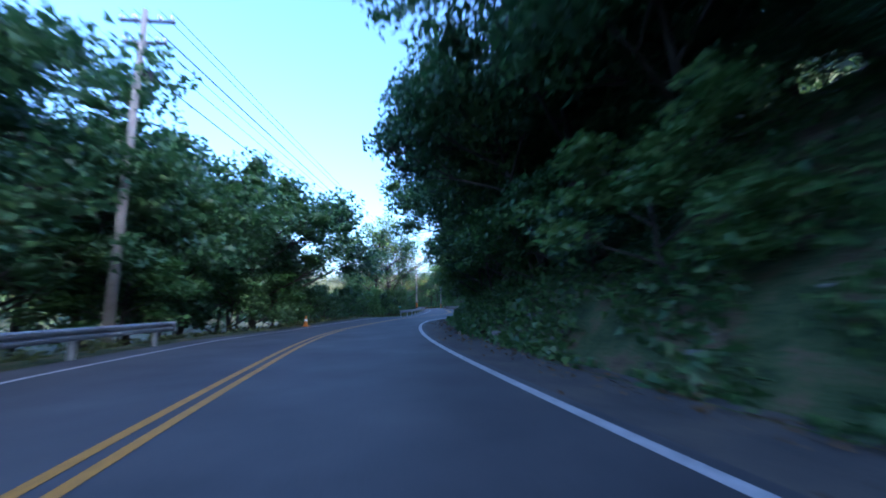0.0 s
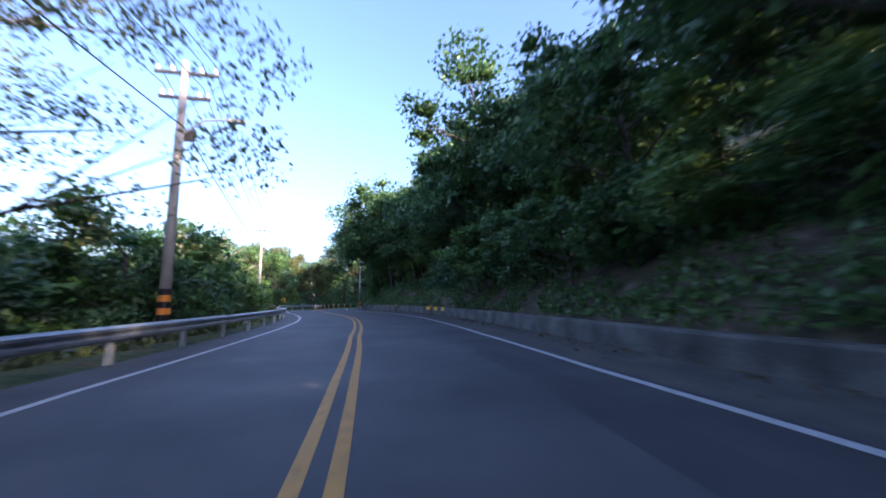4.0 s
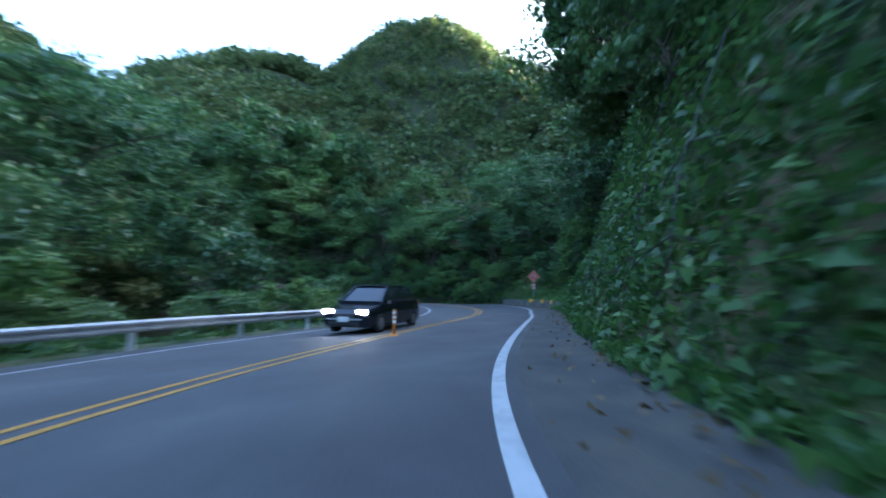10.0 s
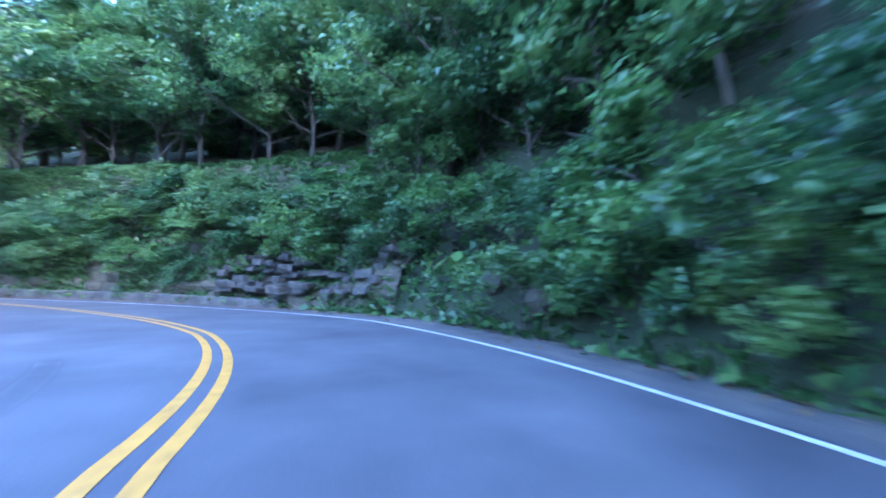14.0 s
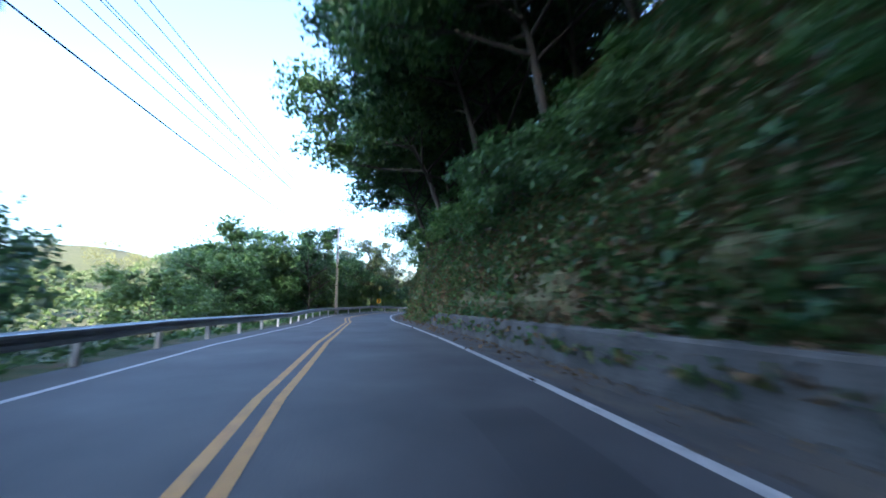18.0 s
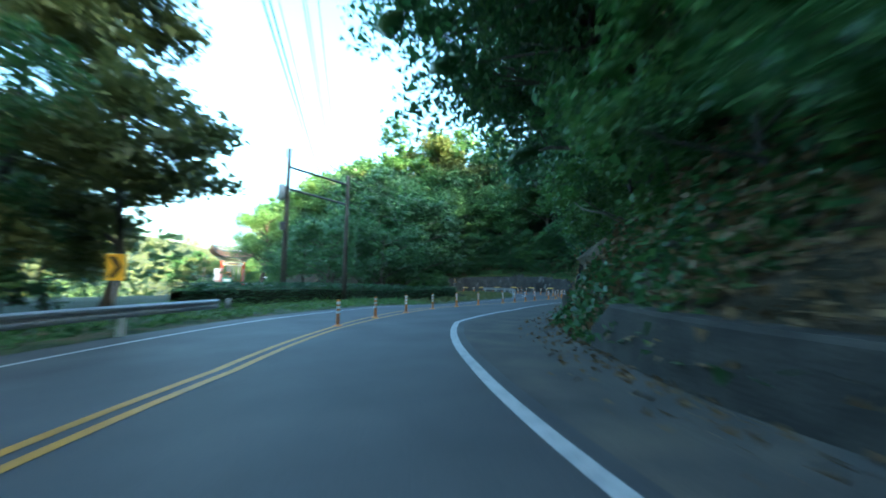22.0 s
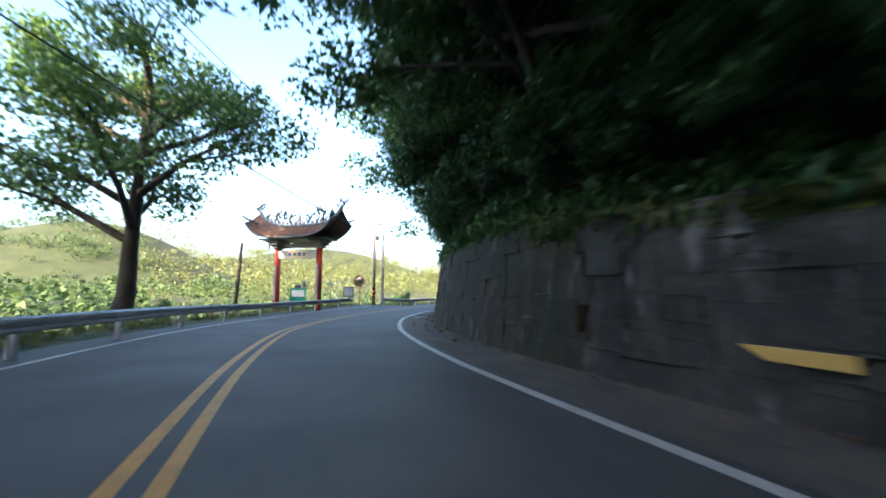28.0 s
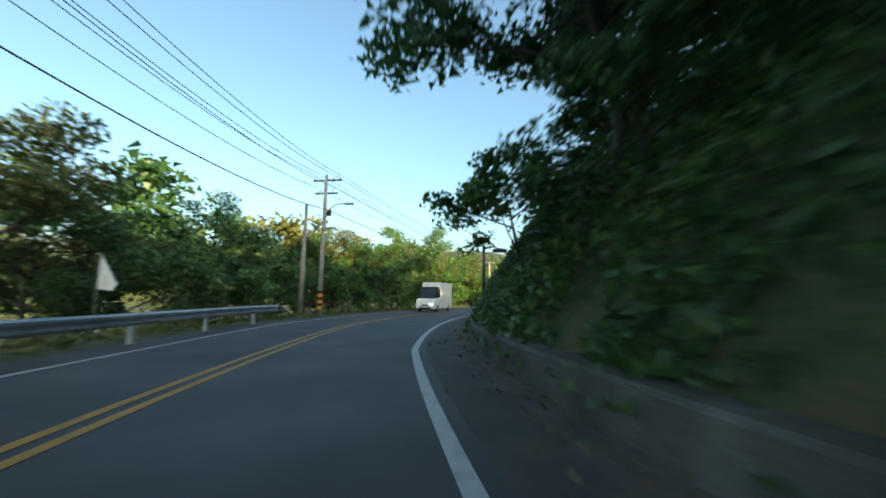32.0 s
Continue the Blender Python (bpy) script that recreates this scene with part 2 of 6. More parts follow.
# ---------------------------------------------------------------- the road's line
S_STEP = 8.0
ROAD_START = (-3.14, -28.35)
ROAD_HEADING = [-1.6, -1.1, -0.6, -0.1, -0.9, -4.3, -11.1, -19.1, -24.5, -24.3, -20.0, -15.9, -13.7, -10.9, -5.1, 2.4, 6.8, 2.8, -12.6, -38.9, -71.1, -100.8, -119.8, -123.8, -113.8, -93.8, -67.1, -36.1, -5.1, 18.7, 30.9, 33.8, 32.8, 32.1, 32.9, 34.2, 34.1, 30.5, 22.3, 10.3, -3.7, -18.5, -34.8, -51.6, -64.1, -64.3, -47.0, -15.9, 17.1, 41.0, 51.4, 49.9, 40.6, 27.8, 16.0, 8.8, 6.3, 5.2, 1.4, -3.8, -10.3, -17.4, -24.2, -29.6, -32.1, -31.6, -29.5, -26.8, -23.7, -20.7, -17.8, -15.2, -13.4, -12.4, -11.8, -11.4]
S_ALL = np.arange(0, 600.01, 0.5)
_h = np.radians(np.interp(S_ALL, np.arange(len(ROAD_HEADING)) * S_STEP, ROAD_HEADING))
_k = np.exp(-0.5 * (np.arange(-12, 13) / 5.0) ** 2)
H_ALL = np.convolve(np.pad(_h, 12, mode="edge"), _k / _k.sum(), "valid")
_m = (H_ALL[1:] + H_ALL[:-1]) / 2
X_ALL = ROAD_START[0] + np.concatenate([[0], np.cumsum(-np.sin(_m) * 0.5)])
Y_ALL = ROAD_START[1] + np.concatenate([[0], np.cumsum(np.cos(_m) * 0.5)])


def knots(table):
    xs, ys = zip(*table)
    return lambda s: np.interp(s, xs, ys)


# every 7 m along the road, from 24 m on: the yellow line, the two edge lines, and the road's cross fall in degrees


def along(values):
    xs = 24 + 7.0 * np.arange(len(values))
    return lambda s: np.interp(s, xs, values)


YOFF = along([1.26, 1.00, 0.73, 0.30, -0.10, -0.16, -0.28, -0.10, 0.54, 0.62, 0.23, -0.06, 0.00, 0.18, 0.35, 0.62, 0.95, 0.33, 0.60, 0.60, 1.11, 0.87, 0.86, 0.62, 0.77, 0.84, 0.48, 0.36, 0.41, 1.07, 1.10, 1.61, 1.87, 1.43, 0.79, 0.26, 0.10, 0.24, 0.39, -0.25, -0.13, -0.20, -0.17, 0.02, 0.37, -0.06, -0.64, -0.37, -0.03, 0.71, -0.31, -0.52, 0.39, 0.93, 0.63, 0.06, -0.38, -0.21, -0.13, -0.11, -0.04, 0.00, -0.21, -0.81, -0.88, -0.98, -0.78, -0.51])
RIGHT_W = along([5.77, 5.48, 5.02, 4.47, 3.93, 3.37, 3.58, 3.72, 4.78, 4.74, 4.39, 4.26, 4.38, 4.66, 4.87, 4.69, 4.22, 4.76, 5.57, 5.93, 5.42, 5.16, 4.69, 4.17, 3.90, 4.68, 5.84, 5.83, 5.85, 5.83, 5.44, 4.58, 3.93, 3.84, 3.96, 4.06, 3.99, 3.75, 3.36, 3.44, 3.20, 3.10, 3.84, 4.42, 3.86, 3.14, 3.77, 3.69, 4.00, 5.49, 6.83, 7.01, 6.33, 5.20, 4.34, 3.73, 3.36, 3.18, 3.18, 3.45, 3.58, 3.61, 2.94, 2.56, 2.35, 2.71, 3.08, 3.40])
LEFT_W = along([2.32, 2.71, 3.07, 3.27, 3.30, 3.39, 3.29, 2.89, 2.89, 3.15, 3.39, 3.48, 3.42, 3.25, 3.02, 2.79, 2.68, 2.76, 3.23, 3.64, 3.93, 3.88, 3.59, 3.17, 2.77, 2.69, 2.80, 2.92, 2.94, 2.76, 2.30, 1.37, 1.36, 1.85, 2.47, 2.93, 2.99, 2.63, 2.24, 2.42, 2.88, 3.12, 3.29, 3.20, 3.43, 3.70, 3.80, 3.73, 3.58, 3.45, 3.43, 3.34, 3.16, 3.03, 3.11, 3.36, 3.68, 4.00, 4.29, 4.34, 4.01, 3.83, 3.66, 3.60, 3.76, 3.94, 4.02, 4.08])
BANK = along([-0.71, -0.65, -0.12, -0.37, -1.47, -0.92, 0.07, -1.76, -1.96, -0.71, -0.08, -0.10, -0.17, -0.31, -0.49, -0.48, -0.62, -1.01, -1.85, -2.32, -2.59, -3.57, -3.24, -3.35, -3.29, -1.71, -0.58, 3.06, 1.79, -0.83, 0.16, -0.52, 0.27, 0.24, 0.26, 0.39, 0.45, -0.30, -1.06, -0.06, 0.37, 0.20, 1.16, -1.90, -1.92, -1.39, -1.32, -2.79, -1.63, -1.48, -0.35, -0.19, -0.44, 1.79, 1.12, 0.70, 0.61, -0.09, 0.44, 1.52, -1.19, -0.72, -0.63, -0.10, -0.06, 0.55, -0.03, -0.03])


def at(s, d, z=0.0):
    """World place for a distance s along the road, d to the right of its yellow line, z above it."""
    x, y, h = np.interp(s, S_ALL, X_ALL), np.interp(s, S_ALL, Y_ALL), np.interp(s, S_ALL, H_ALL)
    return np.stack(np.broadcast_arrays(x + d * np.cos(h), y + d * np.sin(h), z), -1)


def roadz(s, d):
    """Height of the paved cross-section."""
    d = np.clip(d, -7.5, 7.5)
    return -(d - 2.0) * np.tan(np.radians(BANK(s)))


def yaw(s):
    return math.degrees(np.interp(s, S_ALL, H_ALL))


def near(xy):
    """(s, d) of the nearest place on the road for rows of x, y."""
    out_s, out_d = np.empty(len(xy)), np.empty(len(xy))
    xs, ys, hs, ss = X_ALL[::2], Y_ALL[::2], H_ALL[::2], S_ALL[::2]
    for a in range(0, len(xy), 4000):
        q = xy[a : a + 4000]
        k = ((q[:, :1] - xs) ** 2 + (q[:, 1:2] - ys) ** 2).argmin(1)
        dx, dy = q[:, 0] - xs[k], q[:, 1] - ys[k]
        side = dx * np.cos(hs[k]) + dy * np.sin(hs[k])
        out_s[a : a + 4000], out_d[a : a + 4000] = ss[k], np.sign(side) * np.hypot(dx, dy)
    return out_s, out_d


# right side: gap from edge line to the toe, wall height there, steepness of the slope behind, height of the hill
GAP = knots([(0, 1.5), (60, 1.6), (72, 2.0), (135, 2.2), (142, 2.5), (150, 2.7), (156, 2.1), (162, 1.7), (168, 1.6), (174, 1.7), (190, 1.7), (206, 1.4), (224, 1.6), (240, 1.8), (262, 1.2), (298, 1.2), (304, 1.8), (330, 1.8), (336, 2.6), (343, 3.0), (350, 2.0), (362, 1.6), (372, 1.9), (380, 1.9), (405, 1.7), (436, 1.5), (600, 1.5)])
WALL = knots([(0, 0), (66, 0), (74, 0.55), (137.5, 0.6), (143, 2.7), (148, 3.1), (156, 2.8), (162, 2.4), (168, 0), (190, 0), (192, 0.55), (206, 0.55), (206.5, 0), (232, 0), (233, 0.4), (258, 0.5), (262, 0.8), (282, 0.7), (286, 0), (317, 0), (320, 0.6), (333, 0.8), (334, 0), (346.4, 0), (348.4, 2.8), (354, 3.0), (358.4, 2.6), (359, 0), (379.5, 0), (380, 1.6), (383, 2.35), (386, 2.6), (390, 2.5), (395, 2.3), (405, 2.1), (408, 2.4), (412, 3.0), (434, 2.8), (441, 0.9), (446, 0.6), (470, 0.5), (600, 0.3)])
STEEP = knots([(0, 1.1), (60, 1.0), (100, 0.9), (139.5, 0.8), (140, 0.7), (165, 0.9), (168, 3.5), (186, 3.2), (194, 1.0), (197, 0.5), (203, 0.5), (207, 1.4), (224, 1.6), (232, 2.0), (260, 2.0), (290, 2.0), (296, 2.6), (308, 2.4), (313, 1.2), (330, 1.0), (336, 1.6), (342, 1.3), (350, 0.9), (362, 0.75), (376, 0.9), (386, 0.8), (410, 0.8), (440, 1.5), (600, 1.3)])
HILL = knots([(0, 32), (40, 30), (70, 22), (110, 18), (130, 14), (145, 10), (160, 12), (180, 18), (198, 18), (206, 10), (219, 10), (226, 24), (234, 34), (250, 32), (290, 28), (345, 25), (360, 24), (372, 34), (400, 34), (412, 22), (430, 14), (446, 9), (470, 6), (600, 5)])
STEEP2 = knots([(0, 0.5), (190, 0.5), (205, 0.95), (230, 0.9), (245, 0.55), (350, 0.55), (368, 0.95), (400, 0.9), (415, 0.5), (600, 0.4)])


def toe(s):
    return RIGHT_W(s) + GAP(s)


def rightz(s, e):
    """Height of the right-hand slope, e metres behind its toe."""
    base = roadz(s, toe(s))
    w = WALL(s)
    face = w * np.clip(e / 0.35, 0, 1)
    up = np.minimum(STEEP(s) * np.clip(e - 0.35, 0, 5), 8.5) + STEEP2(s) * np.clip(e - 5.35, 0, None)
    top = np.maximum(HILL(s), w + 3)
    z = face + up
    return base + np.where(z > top, top + 0.12 * (z - top), z)


LEFT_DROP = knots([(0, -1.5), (60, -2), (140, -2), (150, 0.2), (166, 0.2), (172, -4), (192, -3), (200, -1), (235, -1), (250, -4), (300, -3), (325, -2), (338, 0.1), (350, 0.3), (362, -0.5), (375, -0.3), (395, -0.5), (410, -2), (425, -2.5), (440, -4), (475, -3), (500, -1), (600, -1)])
HILLS = [  # x, y, height, radius
    # first three: added mounds, mostly out of view, that block the sun from the road
    (112, 48, 85, 46), (40, -68, 70, 42), (105, 195, 62, 36), (165, 152, 80, 66), (165, 100, 102, 60), (205, 55, 118, 76), (185, 215, 66, 66), (130, 235, 44, 50), (60, -190, 60, 90), (-70, -240, 78, 120), (150, -60, 60, 90), (125, 320, 48, 55), (150, 400, 40, 60),
    (-170, 335, 44, 60), (-150, 430, 19, 90), (-280, 560, 60, 140), (-80, 700, 55, 150), (120, 720, 60, 140), (-420, 380, 70, 160), (-150, 240, 22, 60), (260, 480, 70, 110)]


def ground(xy):
    """Height of the one sheet of ground for rows of x, y, with the road's distances."""
    s, d = near(xy)
    e = d - toe(s)
    left = -d - LEFT_W(s) - 2.4
    drop = LEFT_DROP(s)
    zl = roadz(s, d) * np.clip(1 - left / 8, 0, 1) + drop * np.clip(left / 9, 0, 1) - 0.03 * np.clip(left - 9, 0, 120)
    z = np.where(e > 0, rightz(s, np.clip(e, 0, None)), np.where(left > 0, zl, roadz(s, d)))
    far = np.clip((np.abs(d) - 22) / 40, 0, 1) ** 1.3
    hz = np.zeros(len(xy))
    for hx, hy, hh, hr in HILLS:
        q = np.hypot(xy[:, 0] - hx, xy[:, 1] - hy) / hr
        hz = np.maximum(hz, hh * np.exp(-(q**2) * 0.9))
    return z * (1 - far) + np.maximum(hz - 8, z * (1 - far)) * far, s, d


# ---------------------------------------------------------------- mesh helpers


def mesh_of(name, verts, faces, mat, smooth=False):
    me = bpy.data.meshes.new(name)
    me.from_pydata(np.asarray(verts, float).tolist(), [], [tuple(f) for f in faces])
    me.materials.append(mat)
    if smooth:
        me.shade_smooth()
    return me


def bm_mesh(name, bm, mat, smooth=False):
    me = bpy.data.meshes.new(name)
    bm.to_mesh(me)
    bm.free()
    me.materials.append(mat)
    if smooth:
        me.shade_smooth()
    return me


def part(name, data, mat, parent, label="", smooth=False):
    """One mesh object, from a bmesh or a finished mesh, under a thing or a part."""
    if isinstance(data, bmesh.types.BMesh):
        data = bm_mesh(name, data, mat, smooth)
    ob = new(name, data)
    ob.parent = parent
    if label:
        ob["label"] = label
    return ob


def thing(name, label, category, m=None, group="", kind=""):
    ob = new(name)
    ob.empty_display_size = 0.2
    if m is not None:
        ob.matrix_world = m
    return tagged(ob, label, category, group, kind)


def box(size, centre=(0, 0, 0), bevel=0.0, turn=None):
    bm = bmesh.new()
    bmesh.ops.create_cube(bm, size=1)
    bmesh.ops.scale(bm, vec=size, verts=bm.verts)
    if bevel:
        bmesh.ops.bevel(bm, geom=bm.edges[:], offset=bevel, segments=2, affect="EDGES", profile=0.6)
    if turn is not None:
        bmesh.ops.transform(bm, matrix=turn, verts=bm.verts)
    bmesh.ops.translate(bm, vec=centre, verts=bm.verts)
    return bm


def tube(points, radii, sides=8, caps=True):
    """A tapered tube along points."""
    bm = bmesh.new()
    pts = [Vector(p) for p in points]
    if np.isscalar(radii):
        radii = [radii] * len(pts)
    rings = []
    for i, (p, r) in enumerate(zip(pts, radii)):
        t = (pts[min(i + 1, len(pts) - 1)] - pts[max(i - 1, 0)]).normalized()
        q = t.to_track_quat("Z", "Y")
        rings.append([bm.verts.new(p + q @ Vector((r * math.cos(a), r * math.sin(a), 0))) for a in [2 * math.pi * j / sides for j in range(sides)]])
    for a, b in zip(rings, rings[1:]):
        for j in range(sides):
            bm.faces.new((a[j], a[(j + 1) % sides], b[(j + 1) % sides], b[j]))
    if caps:
        bm.faces.new(rings[0][::-1])
        bm.faces.new(rings[-1])
    return bm


def merged(*bms):
    """Several bmeshes as one."""
    out = bmesh.new()
    for b in bms:
        me = bpy.data.meshes.new("tmp")
        b.to_mesh(me)
        b.free()
        out.from_mesh(me)
        bpy.data.meshes.remove(me)
    return out


def strip(name, s0, s1, ds, prof, mat, smooth=False):
    """A sheet swept along the road: prof(s) gives rows of (d, z)."""
    ss = np.arange(s0, s1 + 1e-6, ds)
    rows = [np.asarray(prof(s), float) for s in ss]
    n = len(rows[0])
    v = np.concatenate([at(s, r[:, 0], r[:, 1]) for s, r in zip(ss, rows)])
    f = [(i * n + j, i * n + j + 1, (i + 1) * n + j + 1, (i + 1) * n + j) for i in range(len(ss) - 1) for j in range(n - 1)]
    return mesh_of(name, v, f, mat, smooth)


def structure(name, me, label, category):
    return tagged(new(name, me), label, category, kind="structure")


# ---------------------------------------------------------------- ground, road and lines
def sheet():
    """The ground: fine round the road, coarse to the horizon, in one mesh."""
    gx = np.unique(np.concatenate([np.linspace(-1800, -300, 16), np.linspace(-300, -60, 32), np.arange(-60, 130, 1.6), np.linspace(130, 330, 36), np.linspace(330, 1800, 16)]))
    gy = np.unique(np.concatenate([np.linspace(-1500, -300, 13), np.linspace(-300, -50, 32), np.arange(-50, 400, 1.6), np.linspace(400, 800, 50), np.linspace(800, 2400, 17)]))
    xx, yy = np.meshgrid(gx, gy, indexing="ij")
    xy = np.stack([xx.ravel(), yy.ravel()], 1)
    z, s, d = ground(xy)
    e = d - toe(s)
    z = np.where((e > 0) & (e < 10), np.minimum(z, rightz(s, np.clip(e - 2.6 * np.clip((10 - e) / 3, 0, 1), 0, None))), z)
    low = np.where((d > -LEFT_W(s) - 3.0) & (e < 9.5), 0.75, 0.0) * np.where(e > 0, 1.6, 1)
    low = np.where(e < -0.2, 0.35, low)
    low = np.where(d < -LEFT_W(s) - 1.6, 0.0, low)
    z = z - low
    n1, n2 = len(gx), len(gy)
    idx = np.arange(n1 * n2).reshape(n1, n2)
    f = np.stack([idx[:-1, :-1], idx[1:, :-1], idx[1:, 1:], idx[:-1, 1:]], -1).reshape(-1, 4)
    me = mesh_of("ground", np.column_stack([xy, z]), f, M_FOREST, True)
    return structure("ground", me, "forested hillside ground of dark soil and litter", "ground")


sheet()


def road_prof(s):
    ds = np.array([-LEFT_W(s) - 1.2, -LEFT_W(s) * 0.5, 0, RIGHT_W(s) * 0.5, RIGHT_W(s) + 0.25])
    return np.stack([ds, roadz(s, ds)], 1)


structure("road", strip("road", 2, 598, 1.0, road_prof, M_ASPHALT), "worn grey asphalt mountain road in shade", "road")


def shoulder_prof(s):
    a, b = RIGHT_W(s) + 0.25, toe(s) + 0.3
    ds = np.array([a, a * 0.5 + b * 0.5, b])
    return np.stack([ds, roadz(s, ds) + np.array([0, -0.05, 0.02])], 1)


structure("shoulder", strip("shoulder", 2, 598, 1.0, shoulder_prof, M_SHOULDER), "gritty roadside gutter strewn with litter", "shoulder")


def line(name, s0, s1, off, width, mat, label, ds=0.5):
    def prof(s):
        c = off(s)
        ds_ = np.array([c - width / 2, c + width / 2])
        return np.stack([ds_, roadz(s, ds_) + (0.006 if "line" in name else 0.003)], 1)

    return structure(name, strip(name, s0, s1, ds, prof, mat), label, "road marking")


ISLES = ((139.0, 181.0), (336.5, 402.0))  # where the yellow lines part round posts


def isle(s):
    """Half the distance between the two yellow lines."""
    w = 0.14
    for a, b in ISLES:
        w += (0.05 if a < 200 else 0.75 * np.clip(1.4 - abs(s - 380) / 22, 0.25, 1)) * np.clip(min(s - a, b - s) / 6, 0, 1)
    return w


line("yellow_line", 2, 598, lambda s: YOFF(s) - isle(s), 0.13, M_YELLOW, "solid yellow centre line")
line("yellow_line", 2, 598, lambda s: YOFF(s) + isle(s), 0.13, M_YELLOW, "solid yellow centre line")
line("edge_line", 2, 598, lambda s: RIGHT_W(s), 0.16, M_WHITE, "white edge line at the hillside")
line("edge_line", 2, 598, lambda s: -LEFT_W(s), 0.13, M_WHITE, "white edge line at the valley side")


for a_, b_, c_, k_ in ((207, 224, -2.6, 0.5), (207.5, 224.5, -1.2, 0.5), (209, 219, -1.7, 0.3), (373, 393, 3.7, 0.8)):
    line("tyre_mark", a_, b_, lambda s, a_=a_, b_=b_, c_=c_, k_=k_: c_ + k_ * math.sin((s - a_) / (b_ - a_) * math.pi), 0.26, M_SKID, "dark curved tyre mark on the asphalt")
for a_, b_, c_, w_ in ((52, 58, 2.6, 1.4), (84, 97, 3.3, 0.7), (110, 114, -2.0, 1.6), (255, 268, 2.9, 0.8), (284, 289, 1.8, 1.8), (318, 330, -2.6, 0.7), (420, 429, 3.0, 0.6), (446, 453, -1.6, 1.5)):
    line("road_patch", a_, b_, lambda s, c_=c_: c_ + 0.06 * math.sin(s * 1.3), w_, M_PATCH, "darker repair patch in the asphalt")


def verge_prof(s):
    ds = -np.array([LEFT_W(s) + 1.15, LEFT_W(s) + 1.8, LEFT_W(s) + 3.2, LEFT_W(s) + 5.5])
    z, _, _ = ground(at(s, ds)[:, :2])
    return np.stack([ds, z + np.array([0.0, 0.07, 0.06, 0.03])], 1)


structure("verge", strip("verge", 2, 598, 2.0, verge_prof, M_GRASSY, True), "grassy verge behind the guardrail", "verge")

# right-hand slope, in stretches of soil, rock and grass


def slope(name, s0, s1, mat, label, rough=0.35, ledge=0.0):
    es = np.array([0.0, 0.2, 0.36, 0.6, 0.9, 1.3, 1.7, 2.2, 2.7, 3.3, 4.0, 4.8, 5.8, 7.0, 8.5, 10.0])

    def prof(s):
        w = float(WALL(s))
        z = rightz(s, es)
        t = toe(s) + es.copy()
        if w > 0.3:  # behind a wall the bank begins at its top
            z[:3] = roadz(s, toe(s)) + w - np.array([0.5, 0.25, 0.02])
            t += np.maximum(0.3 + 0.2 * w - es, 0)
        for j in range(3, len(es)):
            q = Vector((s * 0.45, z[j] * 0.7, es[j] * 0.3))
            t[j] += (rough * noise.noise(q) * 2 + 0.4 * rough * noise.noise(q * 3.1)) * min(1, (j - 2) / 4)
            if ledge:
                t[j] -= ledge * (noise.noise(Vector((s * 0.25, z[j] * 2.2, 3.3))) > 0.02) + 0.3 * ledge * noise.noise(Vector((s * 1.3, z[j] * 3.0, 0)))
        return np.stack([t, z], 1)

    return structure(name, strip(name, s0, s1, 0.6, prof, mat), label, "slope")


slope("slope_1", 2, 67, M_GRASSY, "steep roadside bank of earth, moss and stones")
slope("slope_2", 66.5, 135.5, M_SOIL, "earth bank with dry litter above a low wall")
slope("slope_3", 135, 167, M_GRASSY, "overgrown bank above the stepped wall", 0.15)
slope("slope_4", 166.6, 206, M_GRASSY, "near-vertical cliff overgrown with hanging plants", 0.5)
# this stretch takes the forest-floor colours, darker than the neighbouring banks
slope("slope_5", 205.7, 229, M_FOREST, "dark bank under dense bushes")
slope("slope_6", 228, 262, M_ROCK, "layered rock ledges in the cutting", 0.4, 0.35)
M_HAY = surface("dry grass and earth", [(0.025, 0.04, 0.01), (0.055, 0.085, 0.022), (0.11, 0.11, 0.042), (0.16, 0.125, 0.06), (0.055, 0.09, 0.024), (0.08, 0.062, 0.03)], 1.3, 0.95, 1.0, 14, dist=0.15, spread=0.2)
slope("slope_7", 262, 312, M_HAY, "rock and soil cutting with tufts of grass", 0.4, 0.3)
slope("slope_8", 312, 334, M_SOIL, "litter-strewn bank above a dark low wall")
slope("slope_9", 334, 349, M_SOIL, "bare earth bank littered with sticks and stones", 0.6, 0.2)
M_LAWN = surface("short rough grass", [(0.025, 0.045, 0.012), (0.06, 0.09, 0.025), (0.1, 0.12, 0.04), (0.14, 0.12, 0.06)], 1.5, 0.95, 1.0, 18, dist=0.15, spread=0.18)
slope("slope_10", 348.6, 380, M_LAWN, "mown grass bank", 0.12)
slope("slope_11", 379.4, 442, M_GRASSY, "fern-covered bank above the stone wall", 0.0)
slope("slope_12", 441.4, 598, M_GRASSY, "dark grassy bank under trees", 0.4)

# ---------------------------------------------------------------- plants
LEAF = np.array([(0, 0, 0), (0.32, 0.45, 0.06), (0, 1, 0), (-0.32, 0.45, 0.06)])
SMALL = np.array([(0.36, 0.08, 0.05), (0.0, 1.0, -0.04), (-0.36, 0.2, 0.05)])


